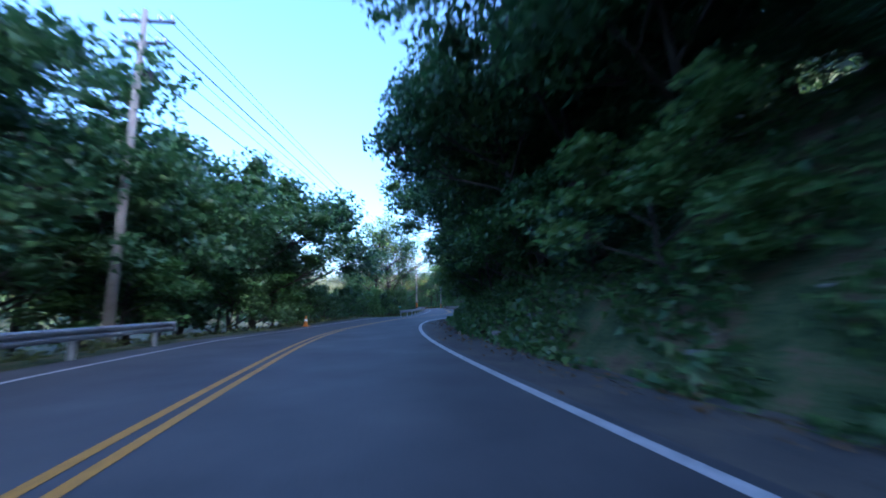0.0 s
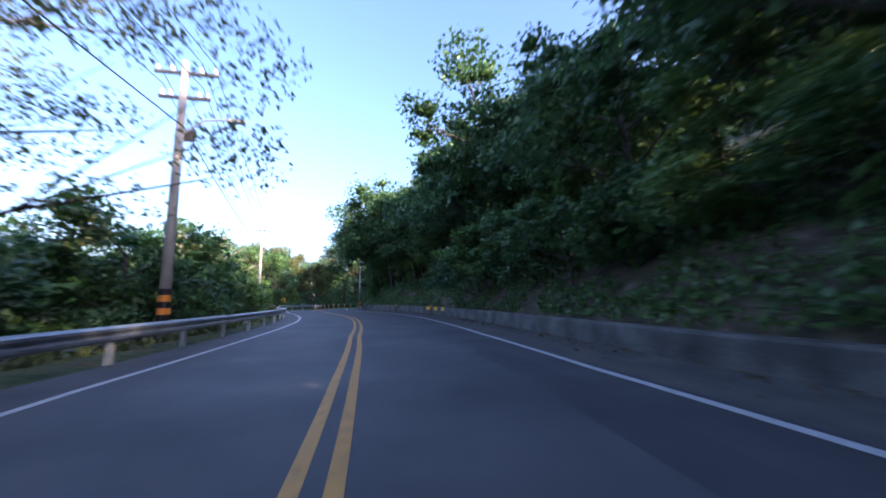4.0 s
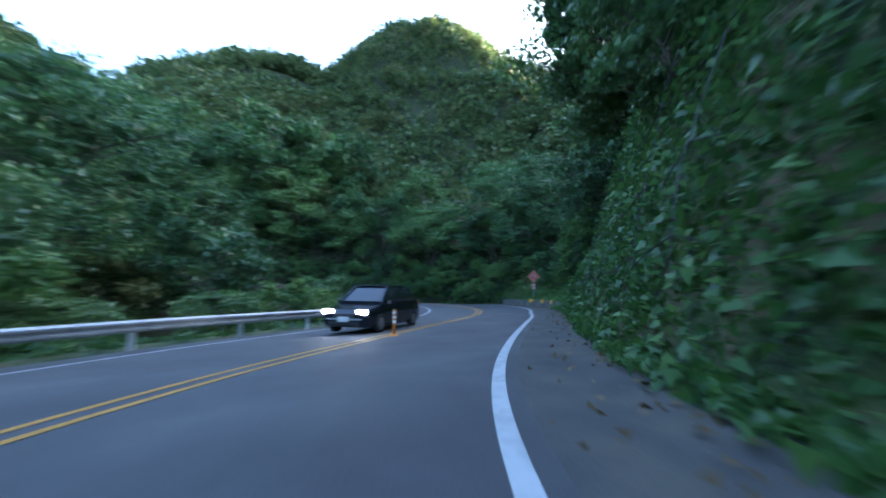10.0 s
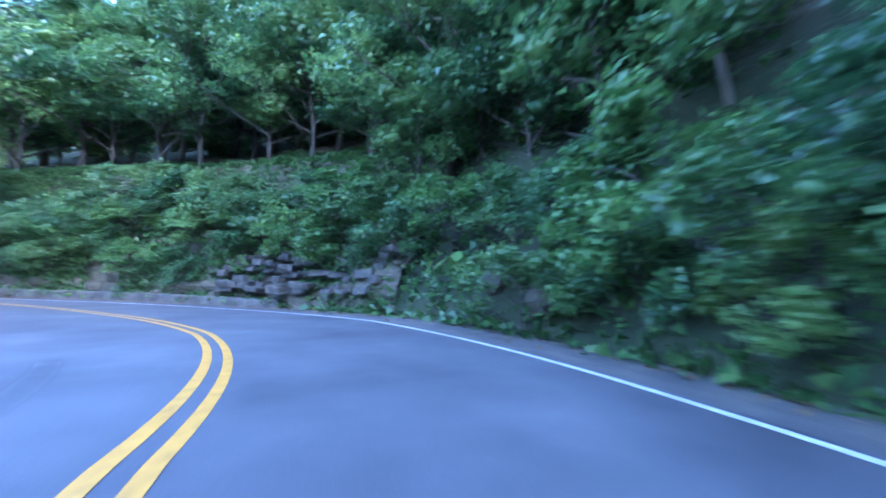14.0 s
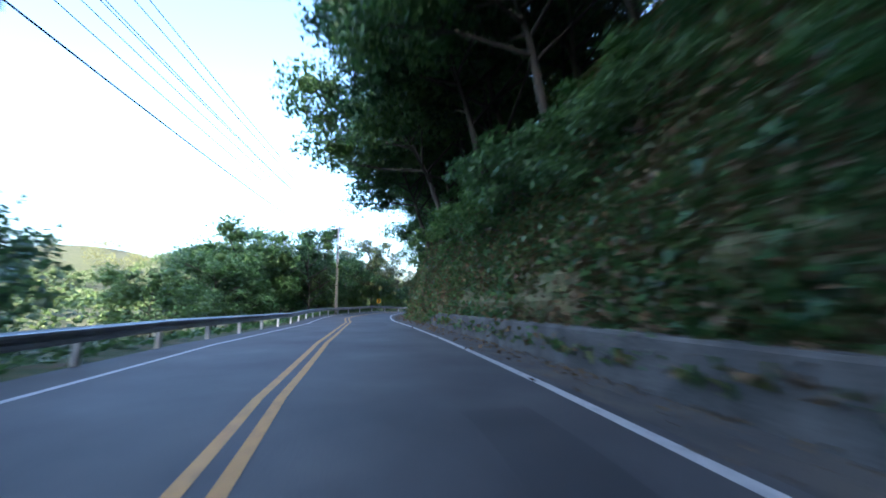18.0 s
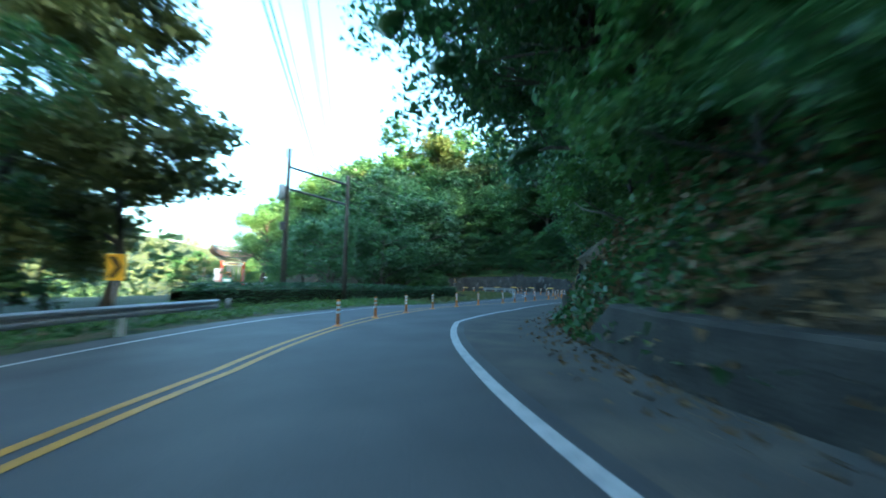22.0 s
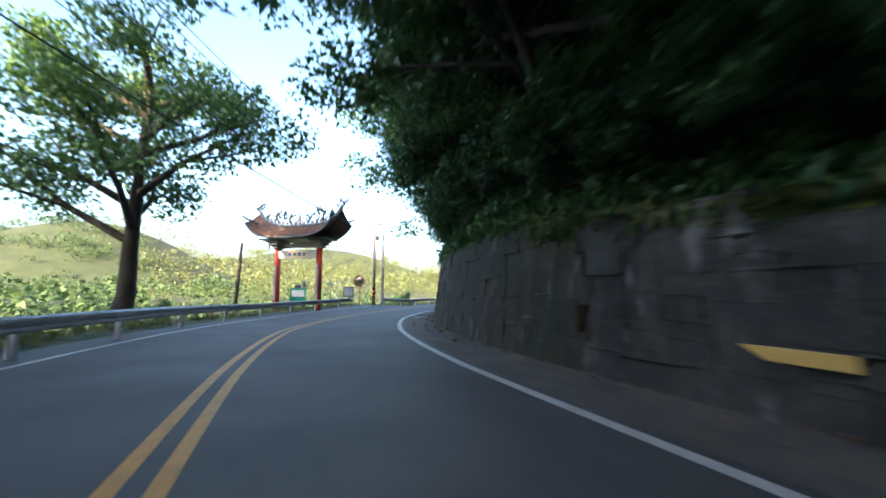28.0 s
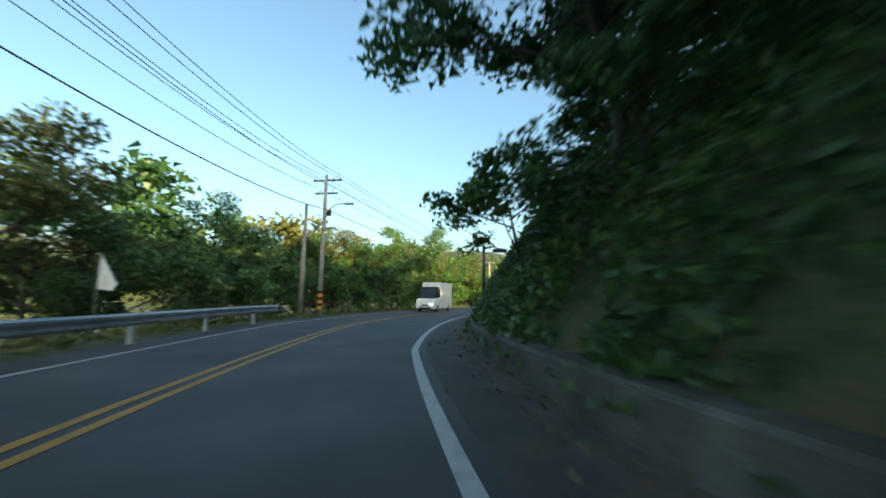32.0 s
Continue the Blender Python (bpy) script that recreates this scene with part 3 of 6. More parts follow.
def leaves(centres, sizes, droop, r, tilt=1.0, blade=LEAF):
    """Vertices of many leaf blades: one pointed blade at each centre."""
    n = len(centres)
    az = r.uniform(0, 2 * np.pi, n)
    pit = r.normal(droop, 0.5 * tilt, n)
    rol = r.uniform(-1.2, 1.2, n)
    base = blade[None] - np.array([0, 0.5, 0])
    v = np.repeat(base, n, 0) * np.asarray(sizes)[:, None, None]
    c, s = np.cos(rol)[:, None], np.sin(rol)[:, None]
    x, z = v[..., 0] * c + v[..., 2] * s, -v[..., 0] * s + v[..., 2] * c
    y = v[..., 1]
    c, s = np.cos(pit)[:, None], np.sin(pit)[:, None]
    y, z = y * c - z * s, y * s + z * c
    c, s = np.cos(az)[:, None], np.sin(az)[:, None]
    x, y = x * c - y * s, x * s + y * c
    return np.stack([x, y, z], -1) + np.asarray(centres)[:, None]


def leaf_mesh(name, v, mat, inner=None):
    """A mesh of many leaf blades, with the closed heart of each clump as triangles."""
    n, k = v.shape[:2]
    co, starts, index = v.reshape(-1, 3), np.arange(0, k * n, k), np.arange(k * n)
    if inner is not None:
        pts, tris = inner
        co, index = np.concatenate([co, pts]), np.concatenate([index, tris.ravel() + k * n])
        starts = np.concatenate([starts, k * n + np.arange(0, tris.size, 3)])
    me = bpy.data.meshes.new(name)
    me.vertices.add(len(co))
    me.vertices.foreach_set("co", np.ascontiguousarray(co, np.float32).ravel())
    me.loops.add(len(index))
    me.loops.foreach_set("vertex_index", index.astype(np.int32))
    me.polygons.add(len(starts))
    me.polygons.foreach_set("loop_start", starts.astype(np.int32))
    me.update(calc_edges=True)
    me.materials.append(mat)
    return me


def hearts(centres, radii, r):
    """Ragged closed lumps of leafage inside the clumps of a crown."""
    bm = bmesh.new()
    bmesh.ops.create_icosphere(bm, subdivisions=1, radius=1.0)
    base = np.array([tuple(v.co) for v in bm.verts])
    tri = np.array([[v.index for v in f.verts] for f in bm.faces])
    bm.free()
    k, n = len(base), len(centres)
    grow = r.uniform(0.35, 1.35, (n, k, 1))
    pts = np.asarray(centres)[:, None] + base[None] * grow * np.asarray(radii)[:, None, None] * np.array([1.15, 1.15, 0.7])
    return pts.reshape(-1, 3), (tri[None] + (np.arange(n) * k)[:, None, None]).reshape(-1, 3)


def limbs(height, r, forks=5, lean=0.0, girth=0.02, first=0.35, spread=0.35):
    """Trunk and limbs as one bmesh, and the places of the twig ends."""
    trunk_pts, x, y = [], 0.0, 0.0
    for i in range(7):
        trunk_pts.append((x, y, height * 0.85 * i / 6))
        x += r.normal(lean, 0.012) * height
        y += r.normal(0, 0.012) * height
    g = height * girth
    bms = [tube(trunk_pts, [g * (1.25 if i == 0 else 1 - 0.13 * i) for i in range(7)], 7)]
    ends = [Vector(trunk_pts[-1])]
    for i in range(forks):
        u = first + (0.95 - first) * (i + r.uniform(0, 0.8)) / forks
        k = u * 6
        a, b = Vector(trunk_pts[int(k)]), Vector(trunk_pts[min(int(k) + 1, 6)])
        p = a.lerp(b, k - int(k))
        ang = i * 2.4 + r.uniform(-0.5, 0.5)
        ln = height * spread * r.uniform(0.7, 1.2) * (1.15 - 0.5 * u)
        mid = p + Vector((math.cos(ang) * ln * 0.5, math.sin(ang) * ln * 0.5, ln * 0.28))
        end = p + Vector((math.cos(ang) * ln, math.sin(ang) * ln, ln * r.uniform(0.4, 0.75)))
        bms.append(tube([p, mid, end], [g * 0.45, g * 0.28, g * 0.1], 5, False))
        ends += [end, mid.lerp(end, 0.5)]
        for _ in range(2):
            tip = mid + Vector((math.cos(ang + r.uniform(-1, 1)) * ln * 0.6, math.sin(ang + r.uniform(-1, 1)) * ln * 0.6, ln * r.uniform(0.1, 0.5)))
            bms.append(tube([mid, tip], [g * 0.2, g * 0.06], 4, False))
            ends.append(tip)
    return merged(*bms), ends


def make_tree(kind, height, seed, mat, bark, blades=1300, size=0.34, forks=6, lean=0.0, girth=0.02, first=0.3, spread=0.36, puff=0.12, droop=-0.3, label="", core=0.6, fill=0.5):
    """One tree standing at the origin: a trunk with limbs and a crown of single leaves in clumps."""
    r = np.random.default_rng(seed)
    blades, size = int(blades * 1.9), size * 1.12
    t = tagged(new(kind), label, "tree")
    wood, ends = limbs(height, r, forks, lean, girth, first, spread)
    part("trunk", wood, bark, t, smooth=True)
    if blades:
        ends = np.array([tuple(e) for e in ends])
        ends = ends + r.normal(0, 1, ends.shape) * height * puff * 0.35
        rad = height * puff * r.uniform(0.55, 1.1, len(ends))
        k = r.choice(len(ends), blades, p=rad**2 / (rad**2).sum())
        u = r.normal(0, 1, (blades, 3))
        u /= np.linalg.norm(u, axis=1, keepdims=True)
        c = ends[k] + u * (rad[k] * np.clip(r.normal(0.78, 0.2, blades), 0.2, 1.02))[:, None] * np.array([1.2, 1.2, 0.72])
        v = leaves(c, size * r.uniform(0.55, 1.35, blades), droop, r, blade=SMALL)
        if core:
            n = int(blades * core)
            k = r.choice(len(ends), n, p=rad**2 / (rad**2).sum())
            ci = ends[k] + r.normal(0, 0.36, (n, 3)) * rad[k][:, None]
            v = np.concatenate([v, leaves(ci, size * 1.7 * r.uniform(0.7, 1.2, n), droop, r, blade=SMALL)])
        off = np.linalg.norm((ends - ends.mean(0)) * np.array([1, 1, 0.7]), axis=1)
        near = off < np.quantile(off, 0.75)
        part("crown", leaf_mesh("crown", v, mat, hearts(ends[near], rad[near] * fill, r) if fill else None), mat, t)
    t.location = (0, 0, -500)
    return t


TREES = {
    "broad": [make_tree("broadleaf_tree", 10, 11 + i, m, M_BARK, 3700, 0.225, 12, 0.0, 0.018, 0.16, 0.42, 0.13, label="dense dark green broadleaf tree on the hillside", core=0.2) for i, m in enumerate((L_DEEP, L_MID, L_DEEP))],
    "great": [make_tree("great_tree", 15, 131 + i, m, M_BARK, 6600, 0.23, 15, 0.0, 0.016, 0.16, 0.38, 0.11, fill=0.48, label="tall dense forest tree leaning over the road", core=0.16) for i, m in enumerate((L_DEEP, L_MID))],
    "over": [make_tree("overhanging_tree", 13, 171 + i, m, M_BARK, 6400, 0.23, 14, 0.0, 0.016, 0.4, 0.42, 0.115, fill=0.48, label="leafy tree leaning out over the road", core=0.16) for i, m in enumerate((L_DEEP, L_MID))],
    "mass": [make_tree("canopy_tree", 10, 21 + i, m, M_BARK, 1500, 0.42, 9, 0.0, 0.018, 0.12, 0.42, 0.14, core=0.14, fill=0.48, label="dark green forest tree behind the first rank") for i, m in enumerate((L_DEEP, L_MID, L_OLIVE))],
    "tall": [make_tree("slender_tree", 13, 31 + i, m, M_PALEBARK, 2800, 0.23, 9, 0.004, 0.011, 0.45, 0.24, 0.09, core=0.08, fill=0.48, label="slender tree with a pale trunk and high crown") for i, m in enumerate((L_MID, L_DEEP))],
    "open": [make_tree("spreading_tree", 10, 51 + i, m, M_BARK, 5200, 0.2, 12, 0.008, 0.017, 0.3, 0.48, 0.095, core=0.05, fill=0, label="spreading tree with layered open foliage") for i, m in enumerate((L_MID, L_OLIVE))],
    "bare": [make_tree("sparse_tree", 9, 71, L_OLIVE, M_PALEBARK, 2400, 0.075, 26, 0.0, 0.014, 0.2, 0.45, 0.08, core=0, fill=0, label="nearly bare tree with thin grey branches")],
    "feather": [make_tree("feathery_tree", 9, 81, L_OLIVE, M_BARK, 6000, 0.1, 12, 0.0, 0.014, 0.2, 0.5, 0.1, core=0, fill=0, label="feathery tree with fine dry foliage")],
    "bush": [make_tree(nm, 4, 91 + i, m, M_BARK, 2000, 0.165, 9, 0.0, 0.02, 0.05, 0.55, 0.16, label=lb, core=0.12) for i, (nm, m, lb) in enumerate((("bush", L_MID, "dense green bush beside the road"), ("arching_bush", L_FRESH, "fresh green arching bush by the road"), ("shrub", L_DEEP, "dark green shrub on the bank")))],
    "old": [make_tree("old_tree", 14, 151, L_MID, M_BARK, 9500, 0.2, 15, 0.0, 0.03, 0.34, 0.33, 0.1, core=0.12, fill=0, label="old broadleaf tree with a thick dark trunk beside the rail")],
    "brown": [make_tree("browning_tree", 8, 97, L_DRY, M_BARK, 3000, 0.22, 8, 0, 0.018, 0.25, 0.42, 0.13, core=0.05, label="bush turning brown among green trees")],
    "plume": [make_tree("columnar_tree", 11, 101, L_OLIVE, M_BARK, 4200, 0.2, 10, 0.0, 0.012, 0.15, 0.16, 0.08, core=0.06, label="tall narrow tree with yellowing foliage")],
}
COUNT = 0


def plant(kind, s, d, scale=1.0, pick=None, tip=0.0, z=None, turn=None):
    """A tree or bush at a place by the road; tip leans it towards the road, in degrees."""
    global COUNT
    COUNT += 1
    r = np.random.default_rng(COUNT * 7 + 3)
    src = TREES[kind][(COUNT if pick is None else pick) % len(TREES[kind])]
    p = at(s, d)
    gz = ground(p[None, :2])[0][0] if z is None else z
    m = pose(p[0], p[1], gz - 0.25, 0, 0, yaw(s)) @ pose(0, 0, 0, 0, -tip if d > 0 else tip, 0) @ pose(0, 0, 0, 0, 0, r.uniform(0, 360) if turn is None else turn)
    sc = scale * r.uniform(0.9, 1.12)
    return copy_thing(src, m @ Matrix.Diagonal((sc * r.uniform(0.9, 1.1), sc * r.uniform(0.9, 1.1), sc, 1)))


def row(kind, s0, s1, step, d0, d1, scale, tip=0.0, seed=0, pick=None):
    r = np.random.default_rng(seed * 13 + int(s0))
    s = s0
    while s < s1:
        plant(kind, s, r.uniform(d0, d1) if d0 < 0 else toe(s) + r.uniform(d0, d1), scale * r.uniform(0.8, 1.2), pick, tip * r.uniform(0.5, 1.3))
        s += step * r.uniform(0.7, 1.3)


# right-hand woods: first rank at the top of the bank, two ranks behind
for a, b, k, step, e0, e1, sc, tip in (
    (6, 70, "broad", 4.5, 2.8, 4.5, 0.95, 10), (36, 70, "bush", 2.6, 1.6, 3, 0.8, 8), (4, 70, "tall", 6, 5, 8, 1.0, 4), (4, 70, "mass", 6, 8, 13, 1.1, 0),
    (72, 112, "bush", 2.2, 1.2, 3, 0.9, 8), (74, 112, "broad", 4, 3.2, 4.5, 0.9, 6), (112, 142, "broad", 4.6, 3.5, 5.5, 0.85, 6), (110, 142, "broad", 5, 3, 5, 1.0, 8), (72, 142, "tall", 8, 6, 9, 0.8, 3), (76, 142, "mass", 7, 9, 14, 1.0, 0), (100, 142, "bush", 4, 2.5, 4, 0.8, 6),
    (138, 168, "tall", 3.6, 2.5, 5, 0.8, 8), (138, 168, "broad", 3.6, 3.5, 7, 0.85, 6), (138, 167, "bush", 2.0, 0.9, 2.2, 0.5, 12),
    (168, 194, "broad", 5, 3, 6, 0.8, 10), (170, 196, "bush", 3, 1.5, 3.5, 0.7, 20), (192, 206, "bush", 2.6, 2.2, 4.5, 0.95, 8), (190, 206, "broad", 4, 5, 9, 0.9, 5),
    (206, 232, "bush", 1.6, 0.6, 2.2, 0.85, 6), (207, 224, "bush", 1.7, 0.2, 1.0, 0.6, 8), (206, 232, "broad", 2.6, 2.5, 5, 0.75, 6), (206, 226, "mass", 2.2, 6, 11, 0.55, 0), (224, 234, "mass", 2.2, 6, 11, 0.9, 0), (206, 224, "mass", 3.0, 12, 18, 0.6, 0), (224, 234, "mass", 3.0, 12, 18, 1.0, 0), (366, 408, "mass", 3.0, 8, 13, 1.3, 0), (366, 408, "mass", 3.6, 14, 20, 1.5, 0), (210, 232, "tall", 6, 4, 8, 0.9, 2),
    (228, 262, "great", 3.4, 3.4, 5.5, 0.85, 6), (233, 262, "bush", 2.0, 1.2, 3.0, 0.75, 14), (234, 262, "mass", 6, 7, 12, 1.0, 0),
    (262, 300, "great", 3.8, 3.4, 5.6, 1.0, 12), (300, 312, "great", 3.8, 6, 9, 0.85, 4), (230, 290, "bush", 2.2, 1.4, 3.2, 0.65, 12), (312, 316, "bush", 2.2, 1.4, 3.2, 0.65, 12), (262, 312, "open", 8, 5, 9, 1.0, 4), (264, 312, "mass", 7, 8, 12, 1.0, 0),
    (312, 349, "great", 3.4, 2.6, 5.5, 0.95, 12), (316, 348, "bush", 2.4, 1.5, 2.8, 0.7, 8), (312, 344, "tall", 6, 5, 10, 1.0, 3), (316, 344, "mass", 6, 9, 14, 1.0, 0),
    (344, 376, "tall", 4, 5, 8, 1.35, 6), (344, 378, "great", 3.2, 5.5, 10, 1.0, 4), (346, 366, "mass", 4, 10, 16, 1.3, 0), (350, 362, "bush", 2.5, 1.5, 2.5, 0.5, 6),
    (366, 380, "bush", 2.5, 4, 6.5, 0.9, 4), (366, 380, "broad", 3, 6.5, 12, 0.9, 0),
    (380, 416, "bush", 2.2, 1.6, 3.2, 0.6, 6), (380, 416, "broad", 3.0, 4.5, 9, 1.2, 3), (382, 414, "bush", 2.4, 3.4, 6.5, 0.9, 4), (362, 382, "bush", 2.4, 6, 10, 1.1, 0), (236, 262, "bush", 2.0, 0.4, 1.2, 0.55, 8), (380, 416, "tall", 5, 4, 12, 0.9, 0), (380, 412, "mass", 5, 10, 18, 1.4, 0),
    (404, 446, "great", 3.2, 2.2, 4.5, 0.95, 14), (404, 444, "bush", 2.2, 1.0, 2.2, 0.6, 10), (397, 413, "great", 3.6, 1.4, 2.6, 0.95, 20), (418, 442, "tall", 6, 4, 8, 0.9, 4), (404, 446, "mass", 4.5, 8, 13, 1.3, 0),
    (444, 474, "broad", 3.2, 2.0, 4.5, 0.85, 9), (446, 476, "mass", 3.5, 5, 8, 0.85, 0), (446, 476, "bush", 4, 1.2, 2.5, 0.7, 10), (510, 560, "mass", 6, 6, 10, 0.4, 0)):
    row(k, a, b, step, e0, e1, sc, tip, int(e0 * 10))

# valley side
for a, b, k, step, d0, d1, sc in (
    (14, 40, "broad", 6, -14, -9, 1.0), (36, 64, "broad", 4.0, -13, -8.5, 1.05), (40, 70, "mass", 5, -22, -13, 1.1), (46, 72, "bush", 4, -9.5, -7.5, 0.9), (70, 100, "bush", 3.5, -11, -8, 0.9), (78, 140, "mass", 9, -26, -16, 0.6),
    (98, 150, "bush", 3.0, -11, -8, 1.0), (102, 145, "broad", 5, -15, -10, 0.55), (128, 158, "plume", 2.8, -16, -10, 0.85), (134, 160, "bush", 3, -10, -8, 0.8),
    (138, 178, "broad", 3.6, -20, -12.5, 1.1), (152, 178, "open", 4, -26, -18, 1.2), (162, 178, "bush", 2.5, -12, -9, 0.7),
    (176, 200, "bush", 3, -14, -8, 0.75), (180, 204, "mass", 5, -30, -16, 0.8),
    (238, 262, "broad", 5, -13, -9, 0.95), (240, 256, "bush", 3.5, -12, -8, 0.9), (258, 300, "bush", 4, -15, -11, 0.45), (262, 296, "broad", 14, -26, -20, 0.6), (303, 318, "broad", 3.2, -16, -9, 1.05), (312, 340, "mass", 9, -24, -16, 0.6), (312, 338, "bush", 2.6, -10, -8, 1.0), (316, 338, "open", 5, -12, -8, 0.95),
    (352, 366, "broad", 4, -20, -13, 0.7), (372, 398, "bush", 5, -14, -10, 0.7), (396, 411, "broad", 3.5, -14, -8.5, 1.1),
    (424, 470, "bush", 5, -14, -9.5, 0.6), (474, 540, "open", 3.4, -16, -9, 0.8), (480, 560, "bush", 3.5, -10, -7.6, 0.9), (484, 560, "mass", 6, -26, -15, 1.0), (500, 580, "open", 8, -14, -9, 0.9)):
    row(k, a, b, step, d0, d1, sc, 0, int(-d0 * 10))
plant("feather", 151, toe(151) + 1.8, 0.75, tip=10)
plant("feather", 156, toe(156) + 2.2, 0.7, tip=8)
plant("open", 82, -9.5, 1.3, 0)
plant("bare", 90, -9.4, 1.2)
plant("feather", 86.5, -8.6, 1.35)
plant("feather", 94, -8.6, 1.2)
plant("feather", 88, -13, 0.9)
plant("bare", 131, -11, 1.1)
plant("bare", 147, -12, 0.8)
plant("bare", 150, -9, 0.7)
plant("brown", 211, toe(211) + 4.0, 0.9)
plant("old", 419.5, -8.4, 0.95, 0, 0)
plant("open", 262, -8.5, 0.8, 0)
plant("plume", 336, -9.5, 1.2)
plant("plume", 338, -12, 1.0)
plant("tall", 388, toe(388) + 2.4, 0.75, 0)
plant("open", 418, 8.5, 0.9, 0, 18)
# crowns that reach out over the lane
for s_, e_, sc_, tip_ in ((43, 2.6, 0.8, 15), (49, 3.2, 0.82, 12), (57, 3.5, 0.82, 10), (64, 2.8, 0.95, 18), (128, 3.4, 0.72, 10), (133, 2.8, 0.8, 14), (138.5, 2.6, 0.75, 16),
                          (274, 2.4, 0.95, 18), (280, 2.6, 1.0, 20), (287, 2.5, 1.0, 22), (295, 2.4, 1.0, 22), (303, 3.2, 0.8, 8), (429, 2.0, 0.8, 20), (435, 2.0, 0.85, 20), (459, 2.0, 0.85, 16), (465, 3.2, 0.75, 6)):
    plant("over", s_, toe(s_) + e_, sc_, None, tip_)
# single trees at the valley side
for k_, s_, d_, sc_ in (("great", 251, -8.2, 1.15), ("open", 257, -7.4, 1.2), ("great", 246, -10, 1.25), ("great", 308, -7.6, 0.8), ("great", 313, -9.4, 0.6), ("open", 322, -8.6, 1.15), ("plume", 337.5, -8.6, 1.4), ("broad", 274, -10, 0.85), ("broad", 291, -12, 0.6), ("broad", 297, -11, 0.75), ("great", 300, -13, 0.6),
                        ("broad", 50, -11.0, 1.0), ("broad", 54, -12.5, 1.05), ("broad", 59, -10.8, 0.8), ("broad", 46, -12.5, 1.25)):
    plant(k_, s_, d_, sc_)
# tall wood above the grass bank and dark bushes along the top of the bend wall
row("great", 351, 366, 2.6, 3.0, 6, 1.15, 7, 71)
plant("bare", 364, toe(364) + 5.0, 1.15)
row("bush", 371, 380, 1.2, 1.4, 3.6, 0.55, 2, 74)
row("broad", 371, 380, 1.5, 2.8, 5.5, 0.5, 2, 75, 0)
row("bush", 382, 410, 1.5, 0.9, 1.9, 0.55, 14, 72, 2)
row("broad", 382, 410, 2.2, 2.2, 4.0, 0.6, 10, 73, 0)
for a, b, k, step, e0, e1, sc, tip, pk in ((190, 208, "broad", 2.2, 2.2, 4.2, 0.36, 8, 2), (189, 210, "great", 4, 4, 6.5, 0.65, 8, 0), (386, 410, "broad", 2.0, 1.4, 3.0, 0.26, 6, 2), (374, 383, "broad", 1.5, 2.4, 5.5, 0.36, 2, 2), (370, 380, "broad", 2.0, 5, 9, 0.5, 0, 0), (226, 250, "mass", 3.0, 7, 11, 1.3, 0, 0), (382, 398, "broad", 2.0, 3.2, 6, 0.34, 4, 1), (10, 44, "broad", 3, 3.0, 4.8, 0.35, 8, 2), (10, 50, "broad", 4, 4.5, 7, 0.95, 6, 0)):
    row(k, a, b, step, e0, e1, sc, tip, 91, pk)

# far woods on the hillsides: crowns of large leaf clumps, one object of stuff for each mass


def far_woods(name, n, box_, size, mat, seed, label, keep, m=80, frac=(0.22, 0.45)):
    r = np.random.default_rng(seed)
    xy = np.column_stack([r.uniform(box_[0], box_[1], n), r.uniform(box_[2], box_[3], n)])
    z, s, d = ground(xy)
    ok = keep(xy, z, s, d)
    xy, z = xy[ok], z[ok]
    rad = size * r.uniform(0.6, 1.3, len(xy))
    u = r.normal(0, 1, (len(xy), m, 3))
    u[..., 2] = np.abs(u[..., 2]) * 0.9 - 0.15
    u /= np.linalg.norm(u, axis=-1, keepdims=True)
    c = np.column_stack([xy, z + rad * 0.55])[:, None] + u * rad[:, None, None] * np.array([1, 1, 1.15]) * r.uniform(0.75, 1.05, (len(xy), m, 1))
    v = leaves(c.reshape(-1, 3), np.repeat(rad, m) * r.uniform(frac[0], frac[1], len(xy) * m), -0.3, r, blade=SMALL)
    return tagged(new(name, leaf_mesh(name, v, mat)), label, "woods", kind="stuff")


away = lambda xy, z, s, d: (d > toe(s) + 13) | (d < -24)  # noqa: E731
L_FAR = leaf("far green leaves", (0.02, 0.045, 0.018), (0.05, 0.09, 0.03), (0.11, 0.15, 0.05), 0.6)
L_FAR2 = leaf("far olive leaves", (0.035, 0.05, 0.02), (0.08, 0.1, 0.035), (0.15, 0.16, 0.06), 0.6)
far_woods("far_woods", 2600, (70, 240, 20, 260), 3.2, L_FAR, 1, "unbroken green canopy on the mountainside", away)
far_woods("far_woods", 1400, (70, 260, 20, 300), 3.4, L_FAR2, 2, "olive-green canopy scattered on the mountainside", away)
far_woods("far_woods", 2600, (95, 195, 60, 190), 2.9, L_FAR, 6, "dense green canopy on the steep mountainside", away, 60)
far_woods("far_woods", 2200, (-230, 70, -40, 340), 3.0, L_FAR, 3, "green woods below the road", away, 110, (0.13, 0.3))
far_woods("far_woods", 1400, (-420, 100, 330, 760), 6.0, L_FAR2, 4, "sunlit woods across the valley", lambda xy, z, s, d: d < -75, 130, (0.09, 0.22))
far_woods("far_woods", 900, (-60, 45, 300, 560), 1.7, L_FAR2, 7, "low sunlit scrub below the guardrail", lambda xy, z, s, d: (d < -13) & (d > -80), 90, (0.1, 0.24))
far_woods("far_woods", 900, (40, 330, 280, 620), 4.5, L_FAR, 5, "green woods on the ridge", away)

# undergrowth on the banks


